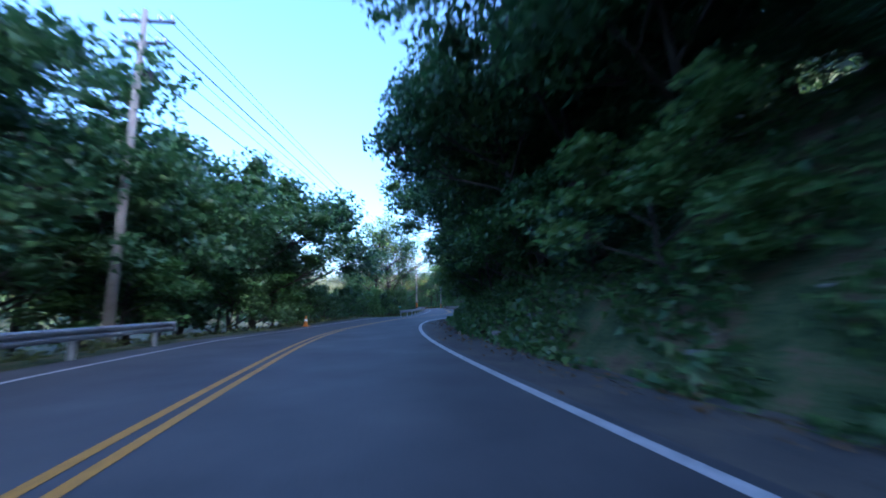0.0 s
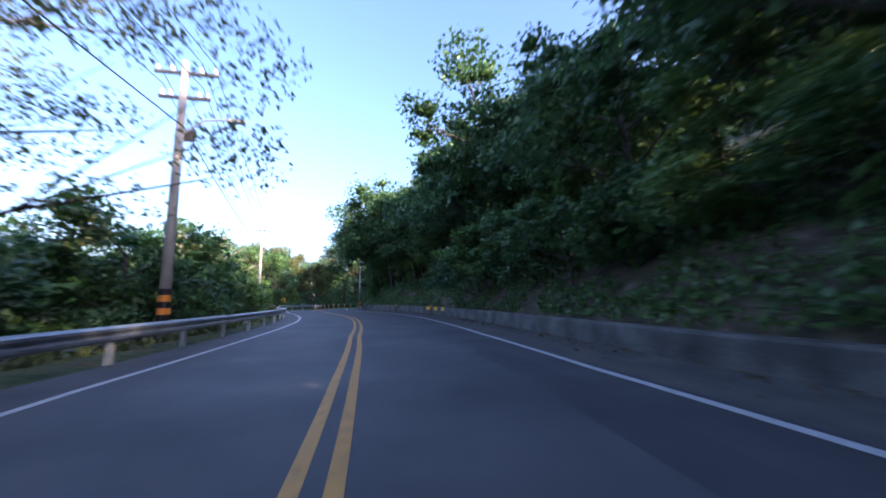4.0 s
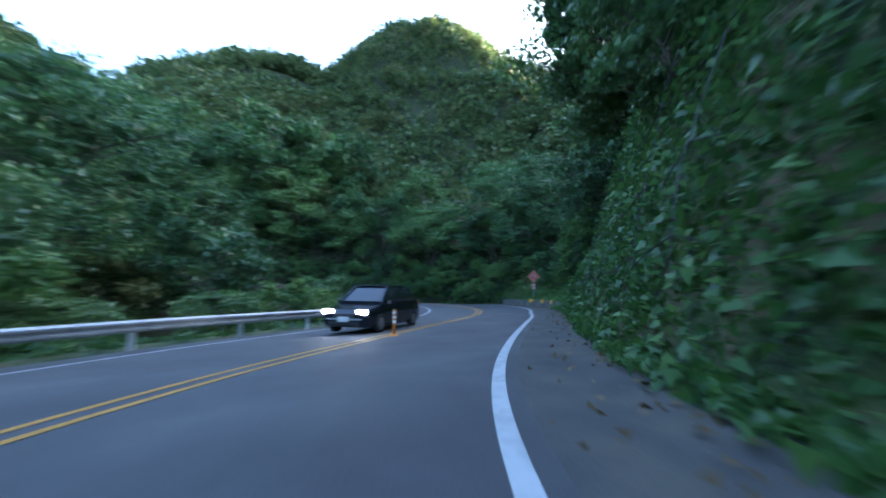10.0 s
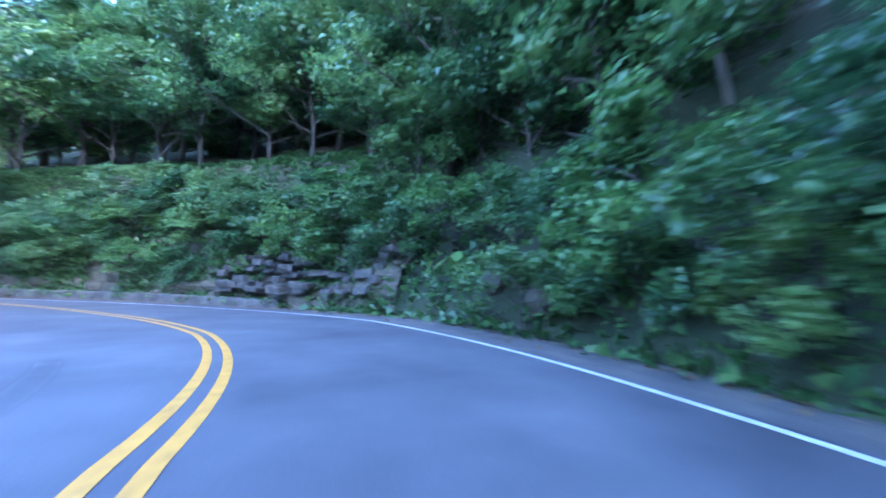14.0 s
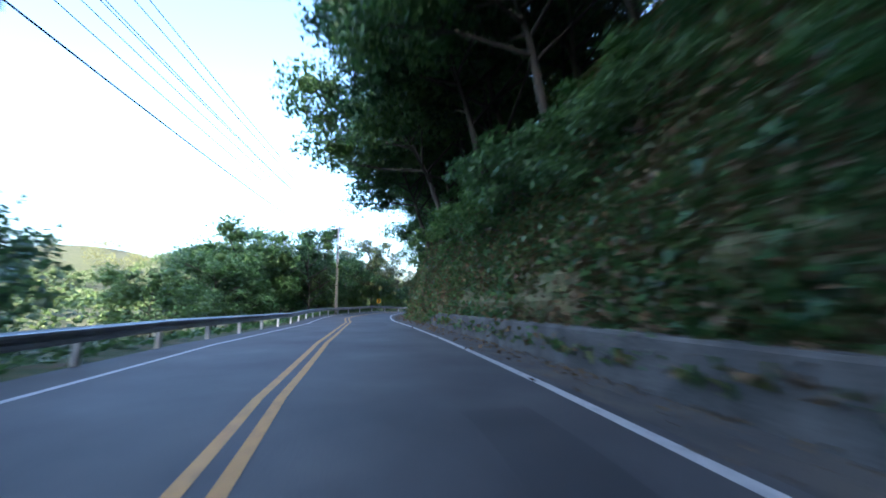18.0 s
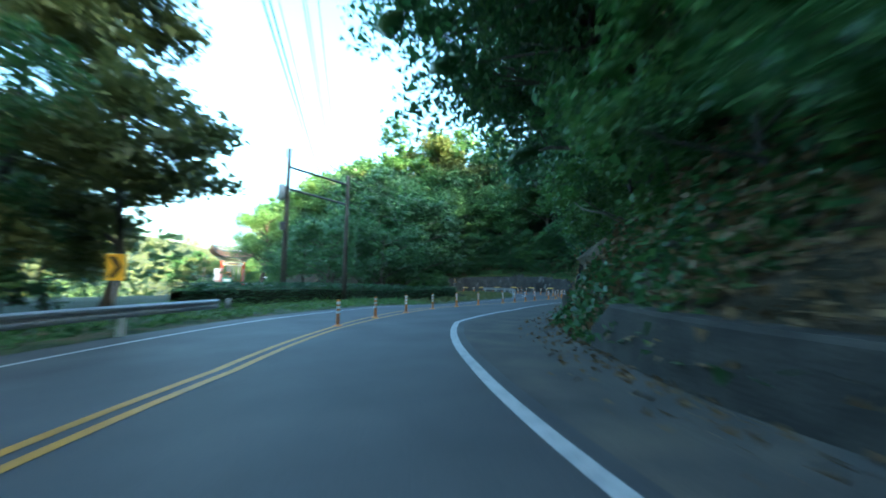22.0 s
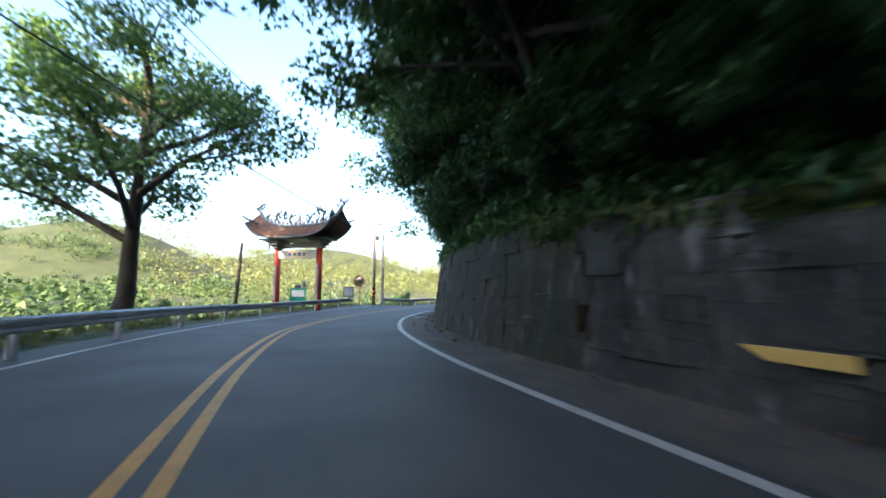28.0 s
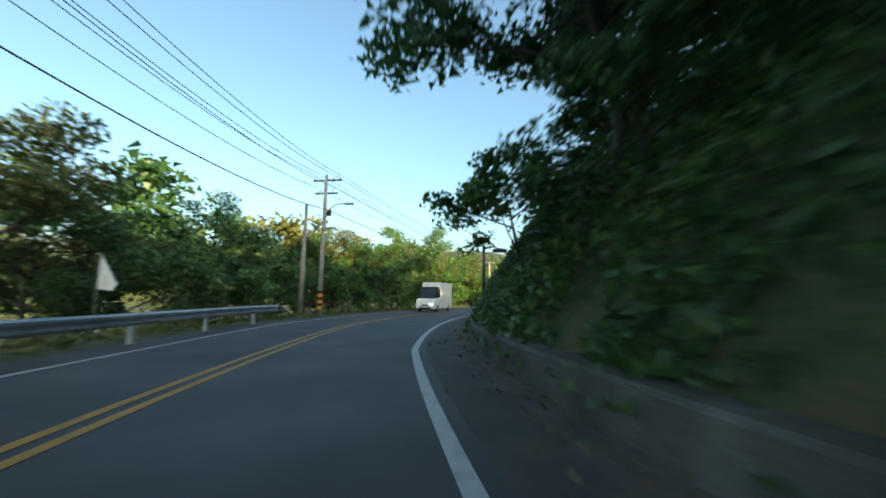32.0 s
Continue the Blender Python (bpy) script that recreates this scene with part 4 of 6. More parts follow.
def undergrowth(name, s0, s1, e0, e1, per, size, mat, seed, label, droop=-0.4, lift=0.12, side=1, clump=0.5):
    r = np.random.default_rng(seed)
    n = int((s1 - s0) * (e1 - e0) * per * 1.9)
    s, e = r.uniform(s0, s1, n), e0 + (e1 - e0) * r.uniform(0, 1, n) ** 1.2
    cl = np.array([noise.noise(Vector((a * 0.55, b * 0.8, seed))) for a, b in zip(s, e)])
    ok = cl > clump - 0.62
    s, e, cl = s[ok], e[ok], cl[ok]
    if side > 0:
        p = at(s, toe(s) + e - np.clip(e - 0.4, 0, 1) * np.where((s > 228) & (s < 312), 0.6, 0.3), rightz(s, e))
    else:
        p = at(s, -LEFT_W(s) - e)
        p[:, 2] = ground(p[:, :2])[0]
    p = p + np.column_stack([r.normal(0, 0.12, (len(p), 2)), r.uniform(0, 1, len(p)) * (lift + 0.5 * np.clip(cl, 0, 1))])
    v = leaves(p, size * 1.15 * r.uniform(0.5, 1.4, len(p)), droop, r, blade=SMALL)
    return tagged(new(name, leaf_mesh(name, v, mat)), label, "undergrowth", kind="stuff")


for i, (a, b, e0, e1, per, size, mat, cl, lb) in enumerate((
    (4, 70, 0.1, 6, 60, 0.17, L_MID, 0.4, "ferns and creepers on the bank"), (70, 144, 0.4, 6, 60, 0.16, L_MID, 0.4, "grass and weeds on the bank"), (70, 144, 2.5, 8, 16, 0.3, L_DEEP, 0.4, "dark bushes on the bank"),
    (137, 168, 0.2, 5, 60, 0.24, L_MID, 0.3, "bamboo grass above the wall"), (166, 196, 0.0, 5, 110, 0.16, L_FRESH, 0.25, "hanging grass and creepers on the cliff"), (166, 194, 0.0, 4, 60, 0.15, L_DEEP, 0.35, "dark creepers on the cliff"),
    (190, 207, 0.2, 6, 70, 0.15, L_FRESH, 0.35, "bright green weeds on the bank"), (206, 232, 0.0, 5, 30, 0.28, L_MID, 0.35, "broad-leaved plants at the foot of the bushes"), (228, 262, 0.1, 7, 110, 0.19, L_MID, 0.4, "ferns between the ledges"),
    (262, 312, 0.1, 6, 90, 0.16, L_DRY, 0.3, "hay-coloured dry grass on the cutting"), (262, 312, 0.1, 7, 110, 0.18, L_OLIVE, 0.35, "dry grass tufts on the cutting"), (262, 312, 0.1, 6.5, 130, 0.19, L_MID, 0.4, "green weeds on the cutting"), (312, 346, 0.1, 6, 70, 0.17, L_MID, 0.4, "weeds on the litter bank"), (310, 349, 0.1, 4.5, 60, 0.13, L_DRY, 0.3, "dry sticks and leaves on the bank"),
    (349, 381, 0.1, 6, 90, 0.12, L_OLIVE, 0.2, "short grass on the bank"), (380, 442, 0.3, 5, 60, 0.2, L_MID, 0.3, "ferns above the stone wall"), (440, 500, 0.1, 6, 100, 0.16, L_MID, 0.35, "dark grass and ferns on the bank"))):
    undergrowth("undergrowth", a, b, e0, e1, per, size, mat, 20 + i, lb, clump=cl)
for i, (a, b, e0, e1, per, size, mat, lb) in enumerate((
    (4, 150, 1.6, 6, 14, 0.18, L_OLIVE, "rough grass beside the guardrail"), (150, 166, 1.4, 7, 60, 0.1, L_FRESH, "mown grass patch outside the bend"), (166, 200, 1.6, 6, 20, 0.22, L_MID, "weeds below the guardrail"),
    (236, 338, 1.6, 6, 18, 0.2, L_MID, "weeds behind the guardrail"), (338, 352, 1.4, 7, 80, 0.1, L_FRESH, "mown lawn beside the bend"), (352, 412, 1.4, 6, 16, 0.18, L_OLIVE, "rough grass inside the bend"), (412, 520, 1.6, 7, 20, 0.2, L_OLIVE, "rough sunlit grass behind the guardrail"))):
    undergrowth("undergrowth", a, b, e0, e1, per, size, mat, 60 + i, lb, side=-1, clump=0.35, lift=0.2)



def fringe(s0, s1, batter, per, mat, seed, label):
    """Grass and creepers hanging over the top of a wall."""
    r = np.random.default_rng(seed)
    n = int((s1 - s0) * per)
    s = r.uniform(s0, s1, n)
    hang = np.abs(r.normal(0, 0.28, n)) * (0.6 + np.array([noise.noise(Vector((a * 0.4, 0, seed))) for a in s]))
    h = WALL(s)
    d = toe(s) + batter * h - 0.06 + r.uniform(-0.12, 0.6, n) * (hang < 0.15)
    p = at(s, d, roadz(s, toe(s)) + h + 0.18 - hang * 2.2 * r.uniform(0.3, 1, n))
    v = leaves(p, r.uniform(0.1, 0.3, n), -0.7, r, blade=SMALL)
    return tagged(new("undergrowth", leaf_mesh("undergrowth", v, mat)), label, "undergrowth", kind="stuff")


fringe(381, 410, 0.1, 150, L_OLIVE, 501, "dry grass along the top of the wall")
fringe(381, 410, 0.1, 90, L_MID, 502, "green creepers over the top of the wall")
fringe(408, 441, 0.14, 220, L_FRESH, 503, "fresh grass hanging over the tall wall")
fringe(408, 441, 0.14, 160, L_MID, 504, "ferns hanging over the tall wall")

# dry leaves gathered in the gutter


def litter(s0, s1, per, seed):
    r = np.random.default_rng(seed)
    n = int((s1 - s0) * per)
    s, e = r.uniform(s0, s1, n), -np.abs(r.normal(0, 0.5, n)) + 0.15
    d = toe(s) + np.clip(e, -1.3, 0.15)
    p = at(s, d, roadz(s, d) + r.uniform(0.0, 0.05, n))
    v = leaves(p, r.uniform(0.05, 0.14, n), 0.0, r, 0.35, SMALL)
    return tagged(new("leaf_litter", leaf_mesh("leaf_litter", v, L_DRY)), "dry brown leaves gathered in the gutter", "leaf litter", kind="stuff")


for i, (a, b, per) in enumerate(((8, 70, 20), (70, 168, 26), (168, 232, 18), (232, 312, 34), (312, 350, 40), (350, 412, 14), (412, 500, 24))):
    litter(a, b, per, 300 + i)

# ---------------------------------------------------------------- guardrails
BEAM = np.array([(0.0, 0.0), (0.03, 0.03), (0.08, 0.05), (0.08, 0.1), (0.02, 0.14), (0.02, 0.17), (0.08, 0.21), (0.08, 0.26), (0.03, 0.28), (0.0, 0.31)])


def guardrail(s0, s1, out=1.0, step=3.0, label="galvanised steel guardrail on pale posts"):
    """A W-shaped beam on posts at the valley side, out metres outside the edge line."""
    t = thing("guardrail", label, "guardrail", group="guardrails along the road")
    d0 = lambda s: -LEFT_W(s) - out  # noqa: E731

    def prof(s):
        z = roadz(s, d0(s)) + 0.46
        f = np.column_stack([d0(s) + BEAM[:, 0], z + BEAM[:, 1]])
        return np.concatenate([f, f[::-1] - np.array([0.012, 0])])

    part("beam", strip("beam", s0, s1, 1.0, prof, M_STEEL), M_STEEL, t)
    me = bm_mesh("post", merged(box((0.11, 0.13, 1.05), (0, 0, 0.12), 0.012), box((0.1, 0.16, 0.2), (0.08, 0, 0.58), 0.01)), M_POST)
    s = s0 + 0.4
    while s < s1:
        p = at(s, d0(s) - 0.14, roadz(s, d0(s)))
        o = part("post", me, M_POST, t)
        o.matrix_world = pose(*p, 0, 0, yaw(s))
        s += step
    for s in (s0, s1):
        p = at(s, d0(s) + 0.03, roadz(s, d0(s)) + 0.61)
        o = part("end_cap", tube([(0, -0.02, -0.16), (0, -0.02, 0.16)], 0.08, 10), M_STEEL, t, smooth=True)
        o.matrix_world = pose(*p, 0, 0, yaw(s))
    return t


for a, b, out_ in ((4, 44, 1.0), (75, 154.5, 1.0), (161.5, 200, 1.0), (236, 338.4, 1.0), (368, 384, 1.0), (405, 434, 0.45), (439.4, 481, 0.8)):
    guardrail(a, b, out_)

# ---------------------------------------------------------------- walls of stone and concrete


def blocks(name, s0, s1, course, length, mat, label, seed, batter=0.06, proud=0.05, ledge=False, backing=None, rough=0.006):
    """A wall in courses: every block a part of its own, standing proud of a dark backing."""
    r = np.random.default_rng(seed)
    w = structure(name, strip(name, s0, s1, 0.5, lambda s: np.array([(toe(s), roadz(s, toe(s)) - 0.1), (toe(s) + 0.02 + batter * WALL(s), roadz(s, toe(s)) + max(WALL(s), 0.05) - 0.03), (toe(s) + 0.5 + batter * WALL(s), roadz(s, toe(s)) + max(WALL(s), 0.05) - 0.02)]), backing or M_MORTAR), label, "retaining wall")
    meshes = {}
    k = 0
    rest = []
    zc, i = 0.0, 0
    while zc < max(WALL(np.arange(s0, s1, 0.5))) - 0.1:
        hgt = course * r.uniform(0.9, 1.1)
        s = s0 + (0.3 * length if i % 2 else 0) * r.uniform(0.6, 1.0)
        while s < s1:
            ln = length * r.uniform(0.7, 1.3)
            run = at(s + 0.3, toe(s + 0.3)) - at(s, toe(s))
            pace = math.hypot(run[0], run[1]) / 0.3
            mid = s + ln / pace / 2
            if mid < s1 and WALL(mid) > zc + hgt * 0.6:
                key = (round(ln * 6) / 6, round(hgt, 1), int(r.integers(0, 3)))
                if key not in meshes:
                    bm = box((0.16, max(key[0], 0.25) + (0.03 if ledge else 0.08), hgt + (-0.008 if ledge else 0.1)), (0, 0, 0), 0.02)
                    for v in bm.verts:
                        v.co += Vector(r.normal(0, rough, 3))
                    meshes[key] = bm_mesh("block", bm, mat)
                o = new("block", meshes[key])
                o.parent = w
                p = at(mid, toe(mid) - 0.02 + batter * (zc + hgt / 2) + r.uniform(-proud, proud) * 0.3, roadz(mid, toe(mid)) + zc + hgt / 2 + (0 if ledge else r.uniform(-0.04, 0.04)))
                o.matrix_world = pose(*p, 0, 0, math.degrees(math.atan2(-run[0], run[1]))) @ pose(0, 0, 0, 0, 0 if ledge else math.degrees(math.atan(batter)), 0)
                k += 1
            s += ln / pace
        zc += hgt
        i += 1
    return w


def coping(name, s0, s1, mat, label, thick=0.35):
    """A low cast wall with a rounded top."""
    def prof(s):
        b, t = roadz(s, toe(s)), toe(s)
        w = max(WALL(s), 0.12)
        return np.array([(t - 0.02, b - 0.1), (t, b + w - 0.05), (t + 0.04, b + w), (t + thick, b + w + 0.01), (t + thick + 0.04, b + w - 0.3)])

    return structure(name, strip(name, s0, s1, 1.0, prof, mat), label, "low wall")


coping("low_wall_1", 67, 135, M_CONC, "stained concrete kerb wall along the bank")
coping("low_wall_2", 191.5, 206, M_CONC, "low pale concrete wall by the bend")
coping("low_wall_3", 233, 286.2, M_CONC, "low concrete wall below the rock cutting")
coping("low_wall_4", 318.5, 333.5, M_BLOCK, "dark mossy low stone wall")
coping("low_wall_5", 440.5, 560, M_CONC, "low dark concrete kerb under the bank")
blocks("stepped_wall", 135, 167.4, 0.62, 2.2, M_BLOCK, "dark stepped stone retaining wall with long courses", 3, 0.16, 0.03, True)
blocks("bank_wall", 346.2, 359.0, 0.5, 1.0, M_BLOCK, "weathered stone retaining wall beside the bank", 4, 0.2)
blocks("bend_wall", 379.8, 408, 0.4, 0.65, M_RUBBLE, "dark grey rubble retaining wall with pale stains", 5, 0.1, 0.05, False, M_RUBBLE, 0.022)
blocks("tall_wall", 408, 441, 0.55, 0.9, M_WETWALL, "tall dark water-stained masonry retaining wall", 6, 0.14, 0.02, False, M_WETWALL, 0.018)

# ---------------------------------------------------------------- roadside things


def here(s, d, z=0.0, turn=0.0, on_ground=False):
    """A pose by the road, turned with it."""
    p = at(s, d)
    gz = ground(p[None, :2])[0][0] if on_ground else roadz(s, d)
    return pose(p[0], p[1], gz + z, 0, 0, yaw(s) + turn)


def band(radius, z0, z1, sides=14):
    return tube([(0, 0, z0), (0, 0, z1)], radius, sides)


def utility_pole(s, d, height=10.0, arms=2, striped=True, lean=0.0, lamp=False, mat=M_POLE, label="tall grey concrete utility pole with crossarms and a striped base"):
    t = thing("utility_pole", label, "utility pole", here(s, d, -0.1, 0, True) @ pose(0, 0, 0, lean, 0, 0), "utility poles along the road")
    part("shaft", tube([(0, 0, -0.3), (0, 0, height * 0.5), (0, 0, height)], [0.17, 0.14, 0.1], 14), mat, t, smooth=True)
    if striped:
        for i in range(6):
            part("stripe", band(0.176, 0.55 + 0.2 * i, 0.75 + 0.2 * i), M_ORANGE if i % 2 == 0 else M_BLACK, t, "orange or black warning band")
    for k in range(arms):
        z = height - 0.35 - 0.9 * k
        arm = part("crossarm", box((2.0 - 0.4 * k, 0.1, 0.1), (0, 0.14, z), 0.01), M_DARKSTEEL, t)
        for x in (-0.9 + 0.2 * k, -0.45, 0.45, 0.9 - 0.2 * k):
            part("insulator", tube([(x, 0.14, z + 0.05), (x, 0.14, z + 0.13), (x, 0.14, z + 0.24)], [0.03, 0.065, 0.04], 8), M_WHITEP, arm, "pale ceramic insulator")
    if arms:
        part("bracket", box((0.5, 0.06, 0.4), (0.15, 0.16, height - 2.6), 0.01), M_DARKSTEEL, t)
    if lamp:
        part("lamp_arm", tube([(0, 0, height * 0.72), (0.7, 0, height * 0.78), (1.5, 0, height * 0.79)], 0.035, 8), M_STEEL, t)
        part("lamp_head", box((0.6, 0.22, 0.12), (1.7, 0, height * 0.785), 0.04), M_STEEL, t)
    return t


POLES = [(43.6, -6.0, 12.5, 2, False), (101, -5.9, 9.5, 2, True), (137.5, -5.9, 10.5, 2, True), (161.5, -7.0, 9.5, 2, True), (254.0, -4.2, 10.5, 1, True), (271, -5.6, 9.5, 2, False), (307.8, -4.15, 10.5, 2, False),
         (438.2, -5.3, 9.2, 2, True), (440.0, -5.5, 7.4, 0, False), (469, -6.2, 8.6, 1, True), (486.4, -5.6, 9.5, 2, True), (486.4, -6.9, 7.6, 0, False), (540, -7, 9.0, 1, False)]
for s_, d_, h_, a_, st in POLES:
    utility_pole(s_, d_, h_, a_, st, lamp=s_ in (101, 271, 486.4, 438.2))
utility_pole(429.2, -11.4, 6.8, 0, False, lean=-4, mat=M_BARK, label="leaning dark wooden pole by the gate")


def cable(a, b, sag=0.5, radius=0.016):
    """A sagging cable between two places."""
    cu = bpy.data.curves.new("cable", "CURVE")
    cu.dimensions, cu.bevel_depth, cu.bevel_resolution = "3D", radius, 1
    sp = cu.splines.new("POLY")
    sp.points.add(12)
    a, b = Vector(a), Vector(b)
    for i in range(13):
        u = i / 12
        p = a.lerp(b, u)
        sp.points[i].co = (p.x, p.y, p.z - sag * 4 * u * (1 - u), 1)
    cu.materials.append(M_WIRE)
    return tagged(new("power_cable", cu), "black power cable slung between poles", "cable", "power cables")


def pole_top(s, d, h):
    p = at(s, d)
    return Vector((p[0], p[1], ground(p[None, :2])[0][0] + h))


CHAIN = [(43.6, -6.0, 12.5), (101, -5.9, 9.5), (137.5, -5.9, 10.5), (161.5, -7.0, 9.5), (205, -26, 10)], [(254.0, -4.2, 10.5), (271, -5.6, 9.5), (307.8, -4.15, 10.5), (346.5, -9.2, 9.8), (380, -16, 11)], [(404, -7, 9.0), (438.2, -5.3, 9.2), (469, -6.2, 8.6), (486.4, -5.6, 9.5), (540, -7, 9.0)]
for ch in CHAIN:
    for a, b in zip(ch, ch[1:]):
        r_ = Vector((math.cos(radians(yaw(a[0]))), math.sin(radians(yaw(a[0]))), 0))
        for off, dz in ((-0.9, -0.1), (-0.4, -0.1), (0.5, -0.1), (0.9, -0.1), (-0.6, -1.0), (0.6, -1.0), (0.15, -2.5)):
            cable(pole_top(*a) + r_ * off + Vector((0, 0, dz)), pole_top(*b) + r_ * off + Vector((0, 0, dz)), 0.5, 0.022 if dz < -2 else 0.014)


def twin_pole():
    """Two poles joined by beams, with a transformer."""
    t = thing("transformer_frame", "two tall wooden-brown poles joined by steel beams carrying a transformer", "transformer frame")
    p1, p2 = at(345.3, -10.5), at(348.2, -9.0)
    z = ground(np.array([p1[:2], p2[:2]]))[0]
    a, b = Vector((p1[0], p1[1], z[0])), Vector((p2[0], p2[1], z[1]))
    for q, h in ((a, 9.6), (b, 8.7)):
        part("pole", tube([q, q + Vector((0, 0, h * 0.5)), q + Vector((0, 0, h))], [0.18, 0.15, 0.11], 12), M_BARK, t, smooth=True)
    for h in (8.4, 7.0):
        part("beam", tube([a + Vector((0, 0, h)), b + Vector((0, 0, h - 0.35))], 0.08, 4), M_DARKSTEEL, t)
    for x in (-0.2, 0.25):
        part("rod", tube([a + Vector((x, 0, 9.0)), a + Vector((x, 0, 10.4))], 0.035, 6), M_DARKSTEEL, t)
    tr = part("transformer", tube([a + Vector((-0.35, -0.2, 6.2)), a + Vector((-0.35, -0.2, 6.3)), a + Vector((-0.35, -0.2, 7.1)), a + Vector((-0.35, -0.2, 7.2))], [0.16, 0.22, 0.22, 0.14], 12), M_STEEL, t, "grey cylindrical transformer", True)
    part("bushing", tube([a + Vector((-0.35, -0.2, 7.2)), a + Vector((-0.35, -0.2, 7.45))], 0.05, 8), M_WHITEP, tr)
    part("meter_box", box((0.3, 0.25, 0.5), a + Vector((-0.2, -0.15, 4.6)), 0.02), M_DARKSTEEL, t)


twin_pole()


def delineator():
    t = tagged(new("delineator_post"), "orange flexible post with white reflective bands", "delineator", "posts along the yellow line")
    part("base", tube([(0, 0, 0), (0, 0, 0.02), (0, 0, 0.05)], [0.13, 0.12, 0.05], 14), M_ORANGE, t, smooth=False)
    part("tube", tube([(0, 0, 0.03), (0, 0, 0.72), (0, 0, 0.75)], [0.045, 0.042, 0.03], 12), M_ORANGE, t, smooth=True)
    for z in (0.36, 0.49, 0.62):
        part("reflective_band", band(0.048, z, z + 0.075, 12), M_REFLECT, t)
    t.location = (0, 0, -500)
    return t


DELIN = delineator()
for s_ in list(np.arange(140.2, 170, 1.55)) + [180.0]:
    copy_thing(DELIN, here(s_, float(YOFF(s_)) - (0.0 if s_ < 175 else -0.3)))
for s_ in list(np.arange(337.5, 352.5, 2.6)) + [353.8, 355.6, 357.4, 359.2]:
    copy_thing(DELIN, here(s_, -0.1))
for s_ in np.arange(362.0, 402, 1.7):
    copy_thing(DELIN, here(s_, float(YOFF(s_)) - 0.1))
copy_thing(DELIN, here(380.5, float(YOFF(380.5)) + 0.3))


def chevron_sign(s, d, way=1, high=1.75, wide=0.6, turn=0.0, ground_=True, tall=0.72):
    """A yellow board with one black chevron, pointing right (1) or left (-1), facing oncoming drivers."""
    t = thing("chevron_sign", "yellow sign board with a black chevron on a grey post", "chevron sign", here(s, d, 0, turn, ground_), "chevron signs on the bends")
    part("post", tube([(0, 0.03, -0.3), (0, 0.03, high + tall / 2 - 0.05)], 0.035, 10), M_STEEL, t, smooth=True)
    face = part("board", box((wide, 0.03, tall), (0, 0, high), 0.012), M_SIGNYEL, t)
    bm = bmesh.new()
    w, h = wide * 0.36, tall * 0.4
    pts = [(-w, -h), (-w * 0.1, -h), (w, 0), (-w * 0.1, h), (-w, h), (w * 0.1, 0)]
    for y in (-0.018, -0.021):
        bm.faces.new([bm.verts.new((way * x, y, high + z)) for x, z in pts])
    part("chevron", bm, M_BLACK, face, "black chevron stripe")
    part("clamp", box((0.14, 0.05, 0.04), (0, 0.03, high), 0.005), M_STEEL, t)
    return t


chevron_sign(148.6, -6.4, 1, 1.6, 0.62)
chevron_sign(320.6, -5.7, 1, 1.65, 0.66)
chevron_sign(336.0, -5.8, 1, 1.75)
chevron_sign(368.3, 7.15, -1, 1.75, 0.62)
chevron_sign(379.5, 8.75, -1, 1.75, 0.6, 8, False)
chevron_sign(379.6, 9.1, -1, 1.75, 0.6, -40, False)
chevron_sign(394.3, toe(394.3) - 0.3, -1, 1.85, 0.65, 30)


def flat_sign(name, s, d, high, w, h, mat, label, post=0.03, bars=(), turn=0.0, shape=None):
    """A flat sign plate on a post with bars for its unreadable writing."""
    t = thing(name, label, "road sign", here(s, d, 0, turn, True))
    part("post", tube([(0, 0.03, -0.3), (0, 0.03, high + h / 2 - 0.03)], post, 10), M_STEEL, t, smooth=True)
    turn_ = Matrix.Rotation(radians(45), 4, "Y") if shape == "diamond" else None
    pl = part("plate", box((w, 0.02, h), (0, 0, high), 0.008, turn_), mat, t)
    for bx, bz, bw, bh, bm_ in bars:
        part("bar", box((bw, 0.006, bh), (bx, -0.0145, high + bz)), bm_, pl)
    return t


flat_sign("kilometre_marker", 82, -5.9, 1.25, 0.3, 0.22, M_GREEN, "small green marker plate on a thin post", bars=((0, 0, 0.18, 0.06, M_WHITEP),))
flat_sign("kilometre_marker", 127, -5.9, 1.35, 0.34, 0.16, M_GREEN, "small green marker plate behind the guardrail", bars=((0, 0, 0.2, 0.05, M_WHITEP),))
flat_sign("warning_sign", 201, toe(201) + 0.35, 2.05, 0.84, 0.84, M_FADED, "faded red diamond warning sign above a small plate", bars=((0, 0.05, 0.2, 0.06, M_WHITEP), (-0.05, -0.05, 0.12, 0.1, M_BLUE)), shape="diamond")
flat_sign("supplementary_plate", 201.02, toe(201) + 0.33, 1.22, 0.36, 0.5, M_FADED, "faded red plate with white lettering bars", bars=[(0, 0.16 - 0.1 * i, 0.2, 0.05, M_WHITEP) for i in range(4)])
flat_sign("route_shield", 248.6, -5.9, 2.7, 0.5, 0.45, M_BLUE, "blue route shield above a green plate", bars=((0, 0, 0.16, 0.22, M_WHITEP),))
flat_sign("place_plate", 248.62, -5.9, 2.2, 0.85, 0.34, M_GREEN, "green plate with white lettering bars", bars=((-0.18, 0.02, 0.3, 0.12, M_WHITEP), (0.22, 0.02, 0.2, 0.12, M_WHITEP)))
flat_sign("kilometre_marker", 433.6, -6.6, 1.9, 0.5, 0.2, M_GREEN, "small green arrow plate beside the gate column", bars=((0, 0, 0.3, 0.06, M_WHITEP),))
